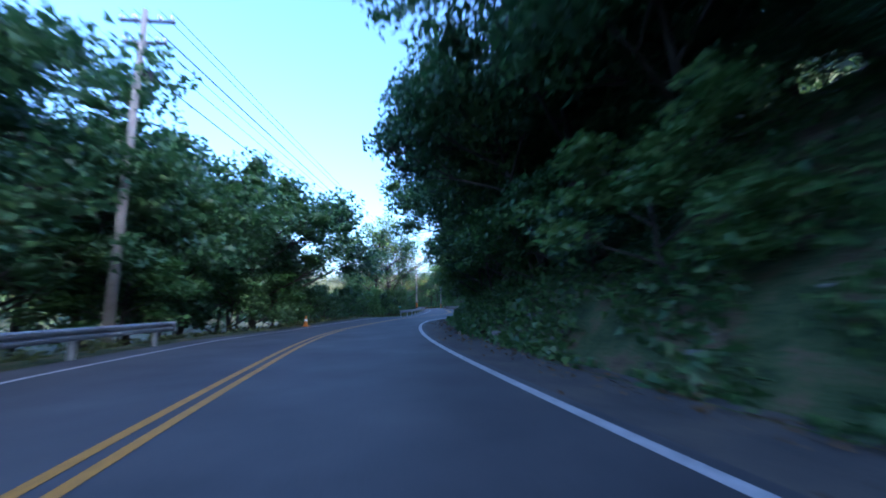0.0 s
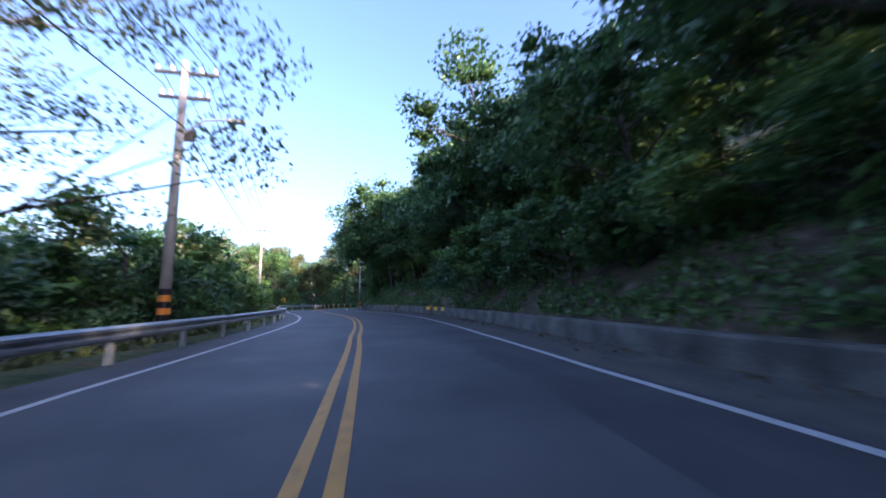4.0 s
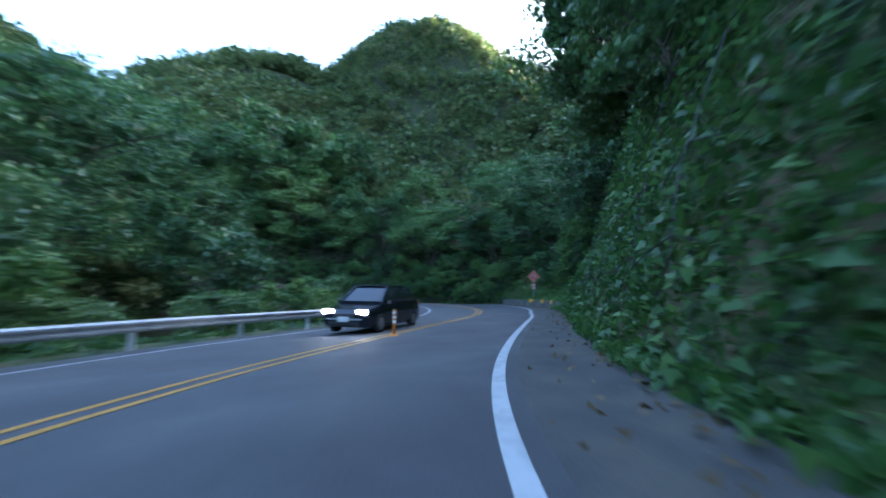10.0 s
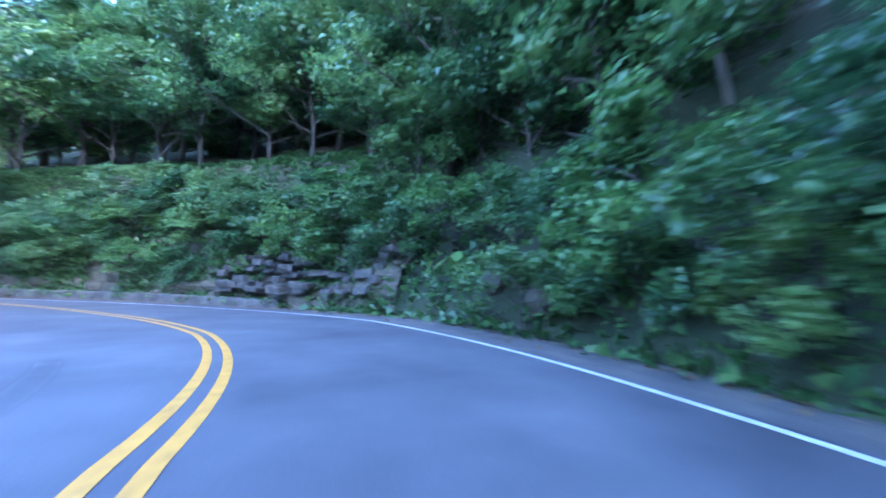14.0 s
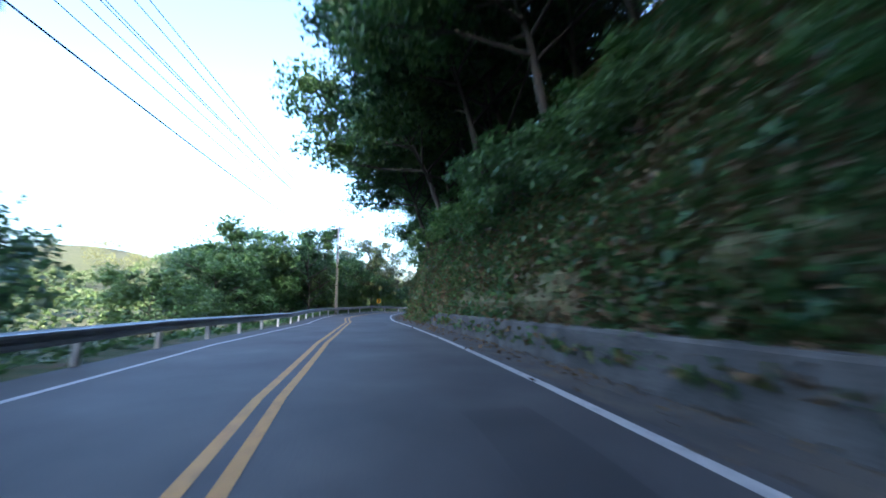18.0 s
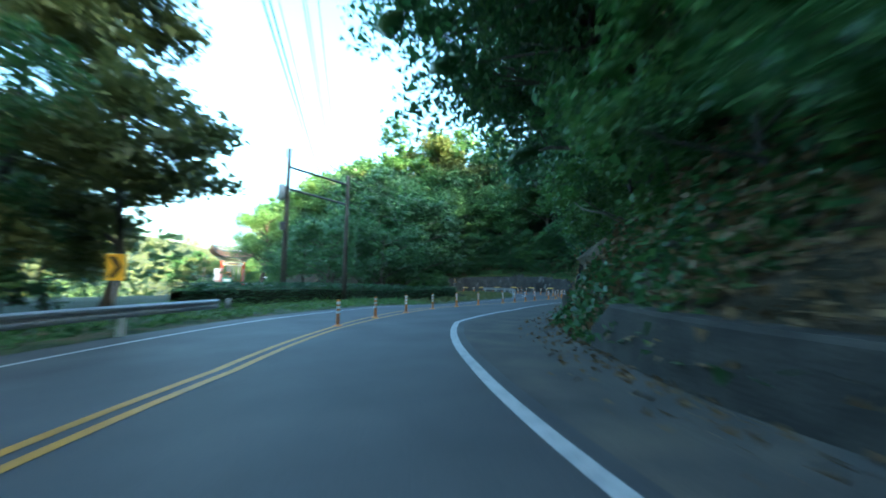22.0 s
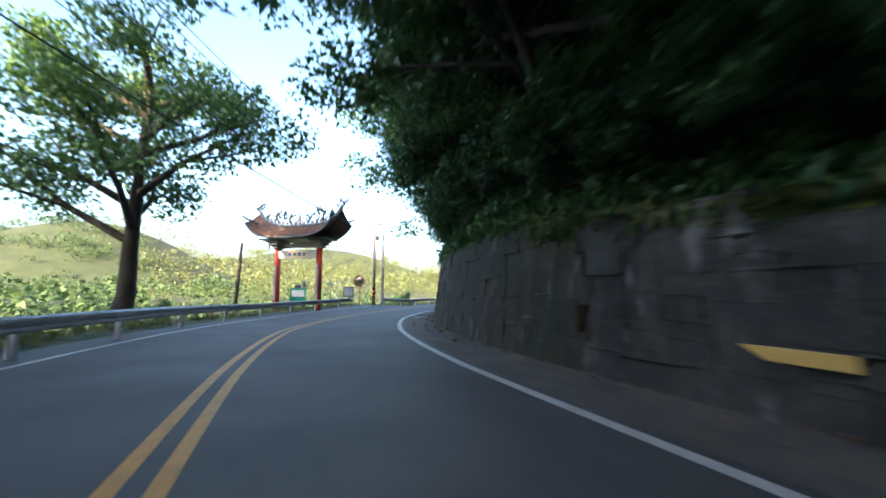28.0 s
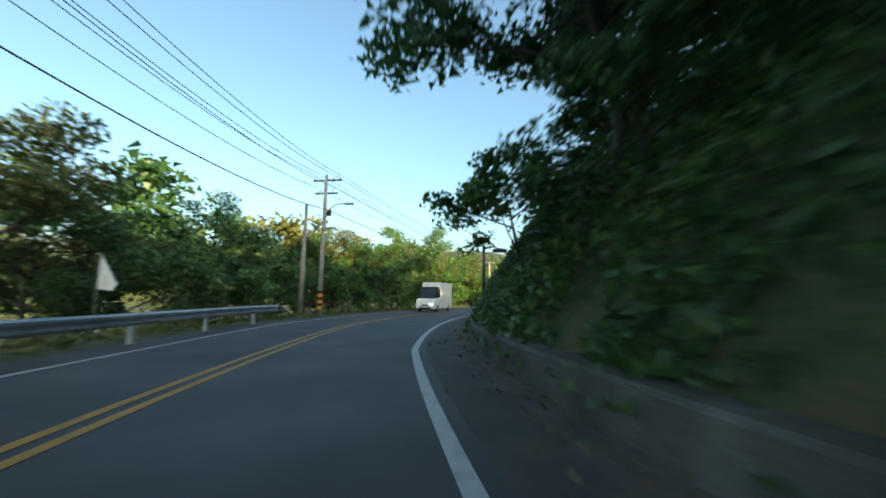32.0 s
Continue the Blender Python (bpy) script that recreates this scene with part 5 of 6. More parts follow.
flat_sign("notice_board", 435.3, -6.0, 1.25, 1.1, 0.9, M_DARKSTEEL, "grey notice board on two legs", bars=((0, 0, 0.9, 0.7, M_STEEL),))
flat_sign("notice_board", 430.8, -7.4, 1.35, 1.4, 1.0, M_GREEN, "pale green notice board behind the rail", bars=((0, 0.1, 1.1, 0.5, M_WHITEP),))


def wall_plate(s, z, label):
    t = thing("wall_notice", label, "notice", here(s, toe(s) + 0.2 * z - 0.14, z) @ pose(0, 0, 0, 0, 9, 90 + 180))
    pl = part("plate", box((0.75, 0.03, 0.95), (0, 0, 0), 0.01), M_WHITEP, t)
    for i in range(5):
        part("bar", box((0.55, 0.006, 0.05), (0, -0.018, 0.32 - 0.16 * i)), M_STEEL, pl)


wall_plate(141.5, 1.9, "white notice plate bolted to the stepped wall")


def mirror(s, d, z=2.3, turn=0.0):
    t = thing("traffic_mirror", "round convex traffic mirror with an orange rim on a post", "traffic mirror", here(s, d, 0, turn, True))
    part("post", tube([(0, 0.08, -0.3), (0, 0.08, z + 0.1)], 0.045, 10), M_ORANGE, t, smooth=True)
    part("rim", tube([(0, 0.06, z), (0, -0.03, z)], [0.47, 0.5], 28), M_ORANGE, t)
    part("glass", tube([(0, -0.032, z), (0, -0.06, z), (0, -0.075, z)], [0.45, 0.3, 0.02], 28), MIRROR, t, "silvered mirror face", True)
    part("hood", tube([(0, 0.04, z + 0.02), (0, -0.16, z + 0.05)], [0.51, 0.53], 28, False), M_DARKSTEEL, t)


MIRROR = plain("mirror", (0.75, 0.77, 0.8), 0.06, 1.0)
mirror(154.6, -7.0, 2.3, 20)
mirror(436.8, -5.9, 2.2, 15)


def cone(s, d):
    t = thing("traffic_cone", "orange traffic cone at the road edge", "traffic cone", here(s, d))
    part("base", box((0.38, 0.38, 0.035), (0, 0, 0.018), 0.01), M_ORANGE, t)
    part("body", tube([(0, 0, 0.03), (0, 0, 0.68), (0, 0, 0.7)], [0.15, 0.035, 0.02], 16), M_ORANGE, t, smooth=True)
    part("collar", tube([(0, 0, 0.33), (0, 0, 0.48)], [0.102, 0.076], 16), M_REFLECT, t)


cone(55.2, -4.2)


def overhead_sign():
    """A cantilever pole with a green direction board and two warning triangles."""
    t = thing("direction_sign", "green direction board and two warning triangles on a cantilever pole", "direction sign", here(375.0, 9.15, 0.35, 0, True) @ pose(0, 0, 0, 0, 0, -14) @ Matrix.Scale(0.92, 4))
    part("pole", tube([(0, 0, -0.8), (0, 0, 3.0), (0, 0, 6.2)], [0.09, 0.08, 0.065], 16), M_WHITEP, t, smooth=True)
    for i in range(4):
        part("stripe", band(0.096, 0.1 + 0.4 * i, 0.5 + 0.4 * i, 16), M_ORANGE if i % 2 == 0 else M_WHITEP, t)
    for z in (6.05, 5.5):
        part("arm", tube([(0, 0, z), (-4.8, 0, z)], 0.05, 10), M_STEEL, t, smooth=True)
    bd = part("board", box((2.3, 0.05, 2.1), (-3.7, -0.09, 5.55), 0.02), M_GREEN, t)
    for i, z in enumerate((6.28, 5.68, 4.95)):
        part("row_bar", box((0.5, 0.006, 0.26), (-3.6 + 0.1 * i, -0.119, z)), M_WHITEP, bd)
        part("row_bar", box((0.35, 0.006, 0.26), (-2.95, -0.119, z)), M_WHITEP, bd)
        part("badge", tube([(-4.55, -0.116, z), (-4.55, -0.121, z)], 0.17, 16), M_RED if i == 1 else M_BLUE, bd, "round route badge")
    part("rule", box((2.15, 0.006, 0.03), (-3.7, -0.119, 5.3)), M_WHITEP, bd)
    part("rim", merged(*[box((2.22, 0.006, 0.04), (-3.7, -0.119, z)) for z in (4.56, 6.54)]), M_WHITEP, bd)
    for x in (-1.75, -0.7):
        for k, (w, m, y) in enumerate(((0.48, M_RED, -0.08), (0.34, M_WHITEP, -0.086))):
            bm = bmesh.new()
            f = [bm.verts.new((x + w * math.sin(a), y, 6.15 + w * math.cos(a) - 0.05)) for a in (0, 2.094, 4.189)]
            bm.faces.new(f)
            part("triangle", bm, m, t, "white warning triangle with a red border")
        part("symbol", box((0.12, 0.006, 0.2), (x, -0.092, 6.1)), M_BLACK, t)
        part("plate", box((0.85, 0.02, 0.36), (x, -0.08, 5.62), 0.01), M_WHITEP, t)


overhead_sign()


def concrete_block(s, d):
    t = thing("concrete_block", "squat mossy concrete block at the foot of the stone wall", "concrete block", here(s, d, 0, 6))
    part("body", box((0.42, 0.5, 0.58), (0, 0, 0.29), 0.04), M_CONC, t)
    part("cap", box((0.36, 0.44, 0.05), (0, 0, 0.6), 0.02), M_CONC, t)


concrete_block(347.2, 5.9)


# marker bars on the bend wall, yellow paint on kerb walls, litter
def wall_marker(s, z, w=0.95, mat=None, off=-0.13, h=0.15, name="reflector_bar", lab="long yellow-white reflector bar on the wall"):
    t = thing(name, lab, "reflector", here(s, toe(s) + 0.1 * z + off, z) @ pose(0, 0, 0, 0, 0, -90), "marker bars on the walls")
    part("bar", box((w, 0.04, h), (0, 0, 0), 0.012), mat or M_SIGNPALE, t)
    part("backing", box((w + 0.04, 0.012, h + 0.03), (0, 0.024, 0)), M_DARKSTEEL, t)


M_SIGNPALE = surface("pale yellow reflector", [(0.75, 0.42, 0.07), (0.85, 0.6, 0.2)], 3, 0.4, 0.05, 50, dist=0.002)
for s_ in np.arange(382.6, 407, 2.05):
    wall_marker(float(s_), 0.64)
for s_, w_ in ((114.4, 0.6), (116.0, 0.75), (117.6, 1.0), (196.0, 0.6), (198.4, 0.6), (200.8, 0.9)):
    wall_marker(s_, 0.48, w_, M_SIGNYEL, -0.06, 0.26, "painted_kerb_mark", "yellow paint patch on the low wall")


def kerb_post(s):
    t = thing("marker_post", "short yellow marker post at the kerb wall", "marker post", here(s, toe(s) - 0.25))
    part("post", tube([(0, 0, 0), (0, 0, 0.4), (0.03, 0, 0.62)], [0.05, 0.05, 0.045], 10), M_BARK, t)
    part("head", box((0.16, 0.05, 0.22), (0.03, 0, 0.62), 0.02), M_SIGNYEL, t)


kerb_post(125.2)
kerb_post(116.5)


def stone(name, bmr, r):
    """An angular weathered stone."""
    bm = bmesh.new()
    bmesh.ops.create_icosphere(bm, subdivisions=2, radius=bmr)
    sc = r.uniform(0.6, 1.3, 3) * np.array([1, 1, 0.7])
    q0 = Vector(r.uniform(0, 50, 3))
    for v in bm.verts:
        k = 1 + 0.35 * noise.noise(v.co * (1.3 / bmr) + q0) + 0.12 * noise.noise(v.co * (4 / bmr) + q0)
        v.co = Vector((v.co.x * sc[0] * k, v.co.y * sc[1] * k, v.co.z * sc[2] * k))
    return bm_mesh(name, bm, M_ROCK)


r_ = np.random.default_rng(5)
M_PALESTONE = surface("pale stone", [(0.1, 0.095, 0.085), (0.2, 0.19, 0.17), (0.34, 0.32, 0.29)], 3.0, 0.9, 0.8, 18, dist=0.05)
STONES = [stone("rock", 0.5, r_) for _ in range(6)]

PALE = [stone("rock", 0.5, np.random.default_rng(50 + i)) for i in range(3)]
for me_ in PALE:
    me_.materials.clear()
    me_.materials.append(M_PALESTONE)


def rock(s, e, size, sink=0.15, lab="weathered grey rock lying on the bank"):
    z = float(rightz(s, max(e, 0.0))) if e > 0 else float(roadz(s, toe(s) + e))
    p = at(s, toe(s) + e, z - sink * size)
    o = new("rock", STONES[int(r_.integers(0, 6))])
    o.matrix_world = pose(*p, *r_.uniform(-25, 25, 2), r_.uniform(0, 360)) @ Matrix.Diagonal((size, size, size, 1))
    return tagged(o, lab, "rock", "rocks on the banks")


for s_ in r_.uniform(30, 52, 34):
    rock(s_, r_.uniform(0.3, 4.5), r_.uniform(0.25, 0.7))
for s_ in r_.uniform(31, 50, 42):
    o_ = rock(s_, r_.uniform(0.5, 3.6), r_.uniform(0.14, 0.32), -0.1, "pale stone bedded in the earth bank")
    o_.data = PALE[int(r_.integers(0, 3))]
for s_ in r_.uniform(229, 262, 60):
    rock(s_, r_.uniform(0.4, 2.6), r_.uniform(0.5, 1.3), 0.3, "squared ledge of pale grey rock")
for s_ in r_.uniform(262, 312, 60):
    rock(s_, r_.uniform(0.5, 3.5), r_.uniform(0.4, 1.2), 0.3, "weathered rock jutting from the cutting")
for s_ in r_.uniform(318, 344, 30):
    rock(s_, r_.uniform(0.4, 4), r_.uniform(0.3, 0.8))
for s_ in r_.uniform(120, 138, 16):
    rock(s_, r_.uniform(0.8, 4), r_.uniform(0.2, 0.5))
for s_, e_, z_ in ((223.6, 1.0, 1.3), (225.0, 1.3, 1.6)):
    rock(s_, e_, z_, 0.1, "large tan boulder at the foot of the bushes")

# an outcrop of stacked ledges in the cutting
M_LEDGE = surface("pale layered stone", [(0.015, 0.016, 0.012), (0.05, 0.047, 0.038), (0.09, 0.084, 0.07), (0.17, 0.155, 0.13)], 2.5, 0.9, 0.9, 18, dist=0.06, spread=0.2)
r_ = np.random.default_rng(17)
LEDGES = []
for _ in range(8):
    bm = box((r_.uniform(0.45, 0.9), r_.uniform(0.5, 1.1), r_.uniform(0.16, 0.34)), (0, 0, 0), 0.03)
    for v in bm.verts:
        v.co += Vector(r_.normal(0, 0.03, 3))
    LEDGES.append(bm_mesh("stone_ledge", bm, M_LEDGE))


def outcrop(s0, s1, z0, z1, label):
    t = thing("rock_outcrop", label, "rock outcrop", here((s0 + s1) / 2, float(toe((s0 + s1) / 2)) + 0.6))
    z = z0
    while z < z1:
        s = s0 + r_.uniform(0, 0.6)
        while s < s1:
            if r_.uniform() < 0.62:
                e = 0.35 + max(z - 0.3 - float(WALL(s)), 0) / float(STEEP(s)) - r_.uniform(0.05, 0.5)
                o = part("stone_ledge", LEDGES[int(r_.integers(0, 8))], M_LEDGE, t)
                o.matrix_world = pose(*at(s, toe(s) + e, float(roadz(s, toe(s))) + z), r_.uniform(-6, 6), r_.uniform(-8, 8), yaw(s) + r_.uniform(-14, 14))
            s += r_.uniform(0.5, 1.0)
        z += r_.uniform(0.2, 0.32)


outcrop(228.5, 236.5, 0.9, 2.8, "outcrop of pale grey layered stone ledges in the bank")

# fallen branches
for s_, e_, ln, tl, yw in ((340, 1.2, 5.5, 12, 60), (47, 2.0, 3.0, 30, 20), (338, 1.8, 3.0, 25, 150), (131, 2.5, 2.2, 10, 80), (345, 3.5, 4.0, 20, 30)):
    p = at(s_, toe(s_) + e_, float(rightz(s_, e_)) + 0.5)
    o = new("fallen_branch", bm_mesh("fallen_branch", tube([(0, 0, 0), (ln * 0.2, 0.15, 0.12), (ln * 0.4, 0.05, 0.05), (ln * 0.6, -0.2, 0.2), (ln * 0.8, -0.1, 0.1), (ln, 0.2, 0.35)], [0.026, 0.024, 0.02, 0.016, 0.012, 0.006], 7), M_PALEBARK, True))
    o.matrix_world = pose(*p, 0, -tl, yaw(s_) + yw)
    tagged(o, "pale fallen branch resting on the bank", "branch")



def rockfall_ropes(s0, s1, heights, gap):
    """Steel ropes of a rockfall net, slung along the cliff and tied down by upright ropes."""
    r = np.random.default_rng(33)
    t = thing("rockfall_net", "thin grey steel ropes of a rockfall net over the overgrown cliff", "rockfall net")

    def spot(s, h):
        e = 0.35 + h / STEEP(s)
        return Vector(at(s, toe(s) + e - 0.42 + 0.1 * math.sin(s * 1.7 + h), float(roadz(s, toe(s))) + h))

    for h in heights:
        pts = [spot(s, h + 0.16 * math.sin((s - s0) / gap * math.pi * 2) + r.uniform(-0.05, 0.05)) for s in np.arange(s0, s1, 0.7)]
        part("rope", tube(pts, 0.011, 6), M_WIRE, t, smooth=True)
    for s in np.arange(s0 + 0.8, s1, gap):
        part("upright_rope", tube([spot(s + 0.1 * math.sin(h * 3), h) for h in np.arange(0.9, max(heights) + 0.4, 0.6)], 0.009, 6), M_DARKSTEEL, t, smooth=True)


rockfall_ropes(174.0, 192.0, (1.5, 2.7, 4.2, 5.9), 2.6)

# clipped hedge by the lawn
r_ = np.random.default_rng(9)


def hedge(s0, s1, d, h, label):
    n = int((s1 - s0) * 700)
    s, u, z = r_.uniform(s0, s1, n), r_.uniform(-0.6, 0.6, n), r_.uniform(0, 1, n) ** 0.6 * h
    p = at(s, d + u * (1.05 - 0.3 * z / h))
    p[:, 2] = ground(p[:, :2])[0] + z
    o = thing("hedge", label, "hedge")
    part("leaves", leaf_mesh("leaves", leaves(p, 0.14 * r_.uniform(0.6, 1.3, n), -0.1, r_), L_DEEP), L_DEEP, o)
    # a plain dark sheet in the forest-floor colours fills the inside
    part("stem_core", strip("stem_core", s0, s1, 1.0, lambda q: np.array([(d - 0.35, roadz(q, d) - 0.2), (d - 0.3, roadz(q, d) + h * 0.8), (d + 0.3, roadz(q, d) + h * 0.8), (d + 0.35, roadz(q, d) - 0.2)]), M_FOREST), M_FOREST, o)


hedge(340, 362, -9.4, 1.2, "long dark clipped hedge behind the lawn")
hedge(157, 176, -9.0, 0.9, "low dark hedge outside the bend")

# broad-leaved plants at the foot of the bushes
BIG = np.array([(0, -0.5, 0), (0.32, -0.25, 0.05), (0.36, 0.1, 0.03), (0, 0.55, -0.08), (-0.36, 0.1, 0.03), (-0.32, -0.25, 0.05)])


def broadleaf_plant(s, e, size, n=9):
    t = thing("taro_plant", "clump of large pale green heart-shaped leaves", "plant", pose(*at(s, toe(s) + e, float(rightz(s, max(e, 0)))), 0, 0, r_.uniform(0, 360)), "large-leaved plants")
    for i in range(n):
        a = i * 2.4 + r_.uniform(-0.3, 0.3)
        h, o = size * r_.uniform(0.7, 1.5), size * r_.uniform(0.3, 1.0)
        end = Vector((math.cos(a) * o, math.sin(a) * o, h))
        lf = part("leaf", mesh_of("leaf", [tuple((Matrix.Rotation(a - 1.57, 3, "Z") @ Matrix.Rotation(r_.uniform(-1.0, -0.3), 3, "X")) @ Vector(v) * size * 0.75 + end) for v in BIG], [(0, 1, 2, 3), (0, 3, 4, 5)], L_FRESH), L_FRESH, t)
        part("stalk", tube([(0, 0, 0), tuple(end * 0.6), tuple(end)], [0.025, 0.018, 0.01], 5, False), L_FRESH, lf)


for s_, e_, z_ in ((207, 0.8, 0.55), (208.6, 1.0, 0.7), (210.5, 0.9, 0.5), (203.5, 1.0, 0.6), (205, 1.3, 0.7), (222, 0.9, 0.8), (223.2, 1.2, 0.9), (226, 1.0, 0.8), (92, 2.0, 0.8), (95, 2.3, 0.9), (98, 2.0, 0.8), (90, 3.2, 1.0), (378, 1.2, 0.7), (377, 2.0, 0.8), (195, 2.5, 0.9)):
    broadleaf_plant(s_, e_, z_)


# ---------------------------------------------------------------- temple gate
def gate():
    """A roofed gate: two red columns, a painted lintel and an upswept tiled roof with ridge carvings."""
    a, b = at(430.0, -8.62), at(430.0, -5.10)
    mid, ang = (a + b) / 2, math.degrees(math.atan2(b[1] - a[1], b[0] - a[0]))
    span = float(np.hypot(*(b - a)[:2]))
    t = thing("temple_gate", "temple gate with red columns and an upswept tiled roof", "gate", pose(mid[0], mid[1], -0.25, 0, 0, ang))
    M_TILE = surface("orange roof tiles", [(0.08, 0.05, 0.04), (0.2, 0.11, 0.075), (0.32, 0.19, 0.13)], 2, 0.6, 0.4, 30, dist=0.02)
    M_RIDGE = surface("dark glazed ridge", [(0.02, 0.035, 0.05), (0.06, 0.09, 0.11), (0.2, 0.15, 0.1)], 4, 0.4, 0.3, 30, dist=0.01)
    M_PAINTED = surface("painted beam", [(0.1, 0.12, 0.25), (0.35, 0.3, 0.3), (0.6, 0.5, 0.42)], 6, 0.6, 0.2, 30, dist=0.005)
    h = 4.9
    for sx in (-1, 1):
        x = sx * span / 2
        c = part("column", tube([(x, 0, -1.3), (x, 0, h * 0.5), (x, 0, h)], [0.24, 0.235, 0.22], 20), M_RED, t, "red painted round column", True)
        part("footing", tube([(x, 0, -1.6), (x, 0, -0.9), (x, 0, -0.8)], [0.36, 0.36, 0.3], 16), M_CONC, c)
        part("couplet_board", box((0.2, 0.03, 2.6), (x, -0.25, 2.3), 0.01), M_PAINTED, c)
        part("bracket", merged(box((0.5, 0.9, 0.22), (x, 0, h + 0.1), 0.03), box((0.8, 1.3, 0.2), (x, 0, h + 0.33), 0.03), box((1.0, 1.7, 0.16), (x, 0, h + 0.52), 0.03)), M_PAINTED, t)
        part("hanging_post", tube([(x * 1.22, -0.5, h + 0.35), (x * 1.22, -0.5, h - 0.1)], [0.09, 0.05], 8), M_PAINTED, t)
    ln = part("lintel", box((span - 0.3, 0.28, 0.62), (0, 0, h - 0.45), 0.03), M_WHITEP, t, "pale painted lintel")
    part("name_panel", box((1.7, 0.03, 0.4), (0, -0.155, h - 0.45), 0.01), M_SIGNPALE, ln, "name panel with plain blocks")
    for i in range(4):
        part("bar", box((0.26, 0.006, 0.26), (-0.6 + 0.4 * i, -0.175, h - 0.45)), M_BLUE, ln)
    part("upper_beam", box((span + 0.8, 0.34, 0.34), (0, 0, h + 0.2), 0.03), M_PAINTED, t)
    part("soffit", box((span + 1.9, 2.1, 0.12), (0, 0, h + 0.66), 0.02), M_RIDGE, t)

    half, depth = span / 2 + 1.75, 1.45
    up = lambda x: 0.2 * abs(x / half) ** 2 + 1.0 * abs(x / half) ** 5  # noqa: E731
    xs = np.linspace(-half, half, 33)
    for side in (-1, 1):
        v = [(x, side * depth * u, h + 0.72 + up(x) + max(1 - u, 0) ** 1.3 * 0.95) for x in xs for u in np.linspace(0, 1.08, 6)]
        v += [(x, y, z - 0.1) for x, y, z in v]
        n, m = len(xs), 6
        f = [(i * m + j, i * m + j + 1, (i + 1) * m + j + 1, (i + 1) * m + j) for i in range(n - 1) for j in range(m - 1)]
        f += [tuple(q + n * m for q in g[::-1]) for g in f]
        f += [(i * m + 5, (i + 1) * m + 5, (i + 1) * m + 5 + n * m, i * m + 5 + n * m) for i in range(n - 1)]
        f += [tuple((k * m + j, k * m + j + 1, k * m + j + 1 + n * m, k * m + j + n * m)) for k in (0, n - 1) for j in range(m - 1)]
        pl = part("roof_slope", mesh_of("roof_slope", v, f, M_TILE), M_TILE, t, "curved slope of orange tiles")
        for x in np.linspace(-half + 0.1, half - 0.1, 38):
            part("tile_roll", tube([(x, side * depth * u, h + 0.75 + up(x) + max(1 - u, 0) ** 1.3 * 0.95) for u in np.linspace(0.02, 1.08, 5)], 0.045, 6), M_TILE, pl)
        part("eave_board", tube([(x, side * depth * 1.08, h + 0.64 + up(x)) for x in xs], 0.06, 6), M_RIDGE, t)
    part("ridge", tube([(x, 0, h + 1.72 + up(x) * 1.1) for x in xs], [0.13] * 33, 8), M_RIDGE, t, "dark ridge with upswept ends")
    for x in np.linspace(-half * 0.72, half * 0.72, 15):
        part("frieze_block", box((0.22, 0.14, 0.26), (x, 0, h + 1.95 + up(x)), 0.03), M_PAINTED, t)
    r = np.random.default_rng(4)
    for sx in (-1, 1):
        for k, (x0, z0, sc) in enumerate(((0.98, 1.85, 1.0), (0.76, 1.95, 0.7), (0.5, 2.05, 1.35), (0.2, 2.05, 0.8))):
            x = sx * half * x0
            z = h + z0 + up(x)
            orn = part("ridge_ornament", tube([(x, 0, z - 0.1), (x + sx * 0.25 * sc, 0, z + 0.35 * sc), (x - sx * 0.1 * sc, 0, z + 0.6 * sc), (x + sx * 0.12 * sc, 0, z + 0.95 * sc)], [0.14, 0.12, 0.09, 0.02], 7), M_RIDGE, t, "scrolling carved roof ornament")
            for _ in range(10):
                q = Vector((x + r.uniform(-0.45, 0.45) * sc, r.uniform(-0.12, 0.12), z + r.uniform(-0.1, 0.6) * sc))
                part("scroll", tube([q, q + Vector((r.uniform(-0.3, 0.3), r.uniform(-0.1, 0.1), r.uniform(0.15, 0.4))) * sc], [0.08 * sc, 0.012], 5), M_RIDGE, orn)
        for side in (-1, 1):
            x = sx * half
            part("corner_scroll", tube([(x * 0.86, side * depth * 0.5, h + 1.3 + up(x * 0.86)), (x * 0.97, side * depth, h + 0.95 + up(x)), (x * 1.05, side * depth * 1.15, h + 1.15 + up(x)), (x * 1.02, side * depth * 1.1, h + 1.5 + up(x))], [0.1, 0.09, 0.06, 0.015], 7), M_RIDGE, t)
    part("finial", merged(tube([(0, 0, h + 1.7), (0, 0, h + 2.2), (0, 0, h + 2.75)], [0.16, 0.13, 0.02], 10), box((0.5, 0.1, 0.2), (0, 0, h + 2.1), 0.03)), M_PAINTED, t)


gate()


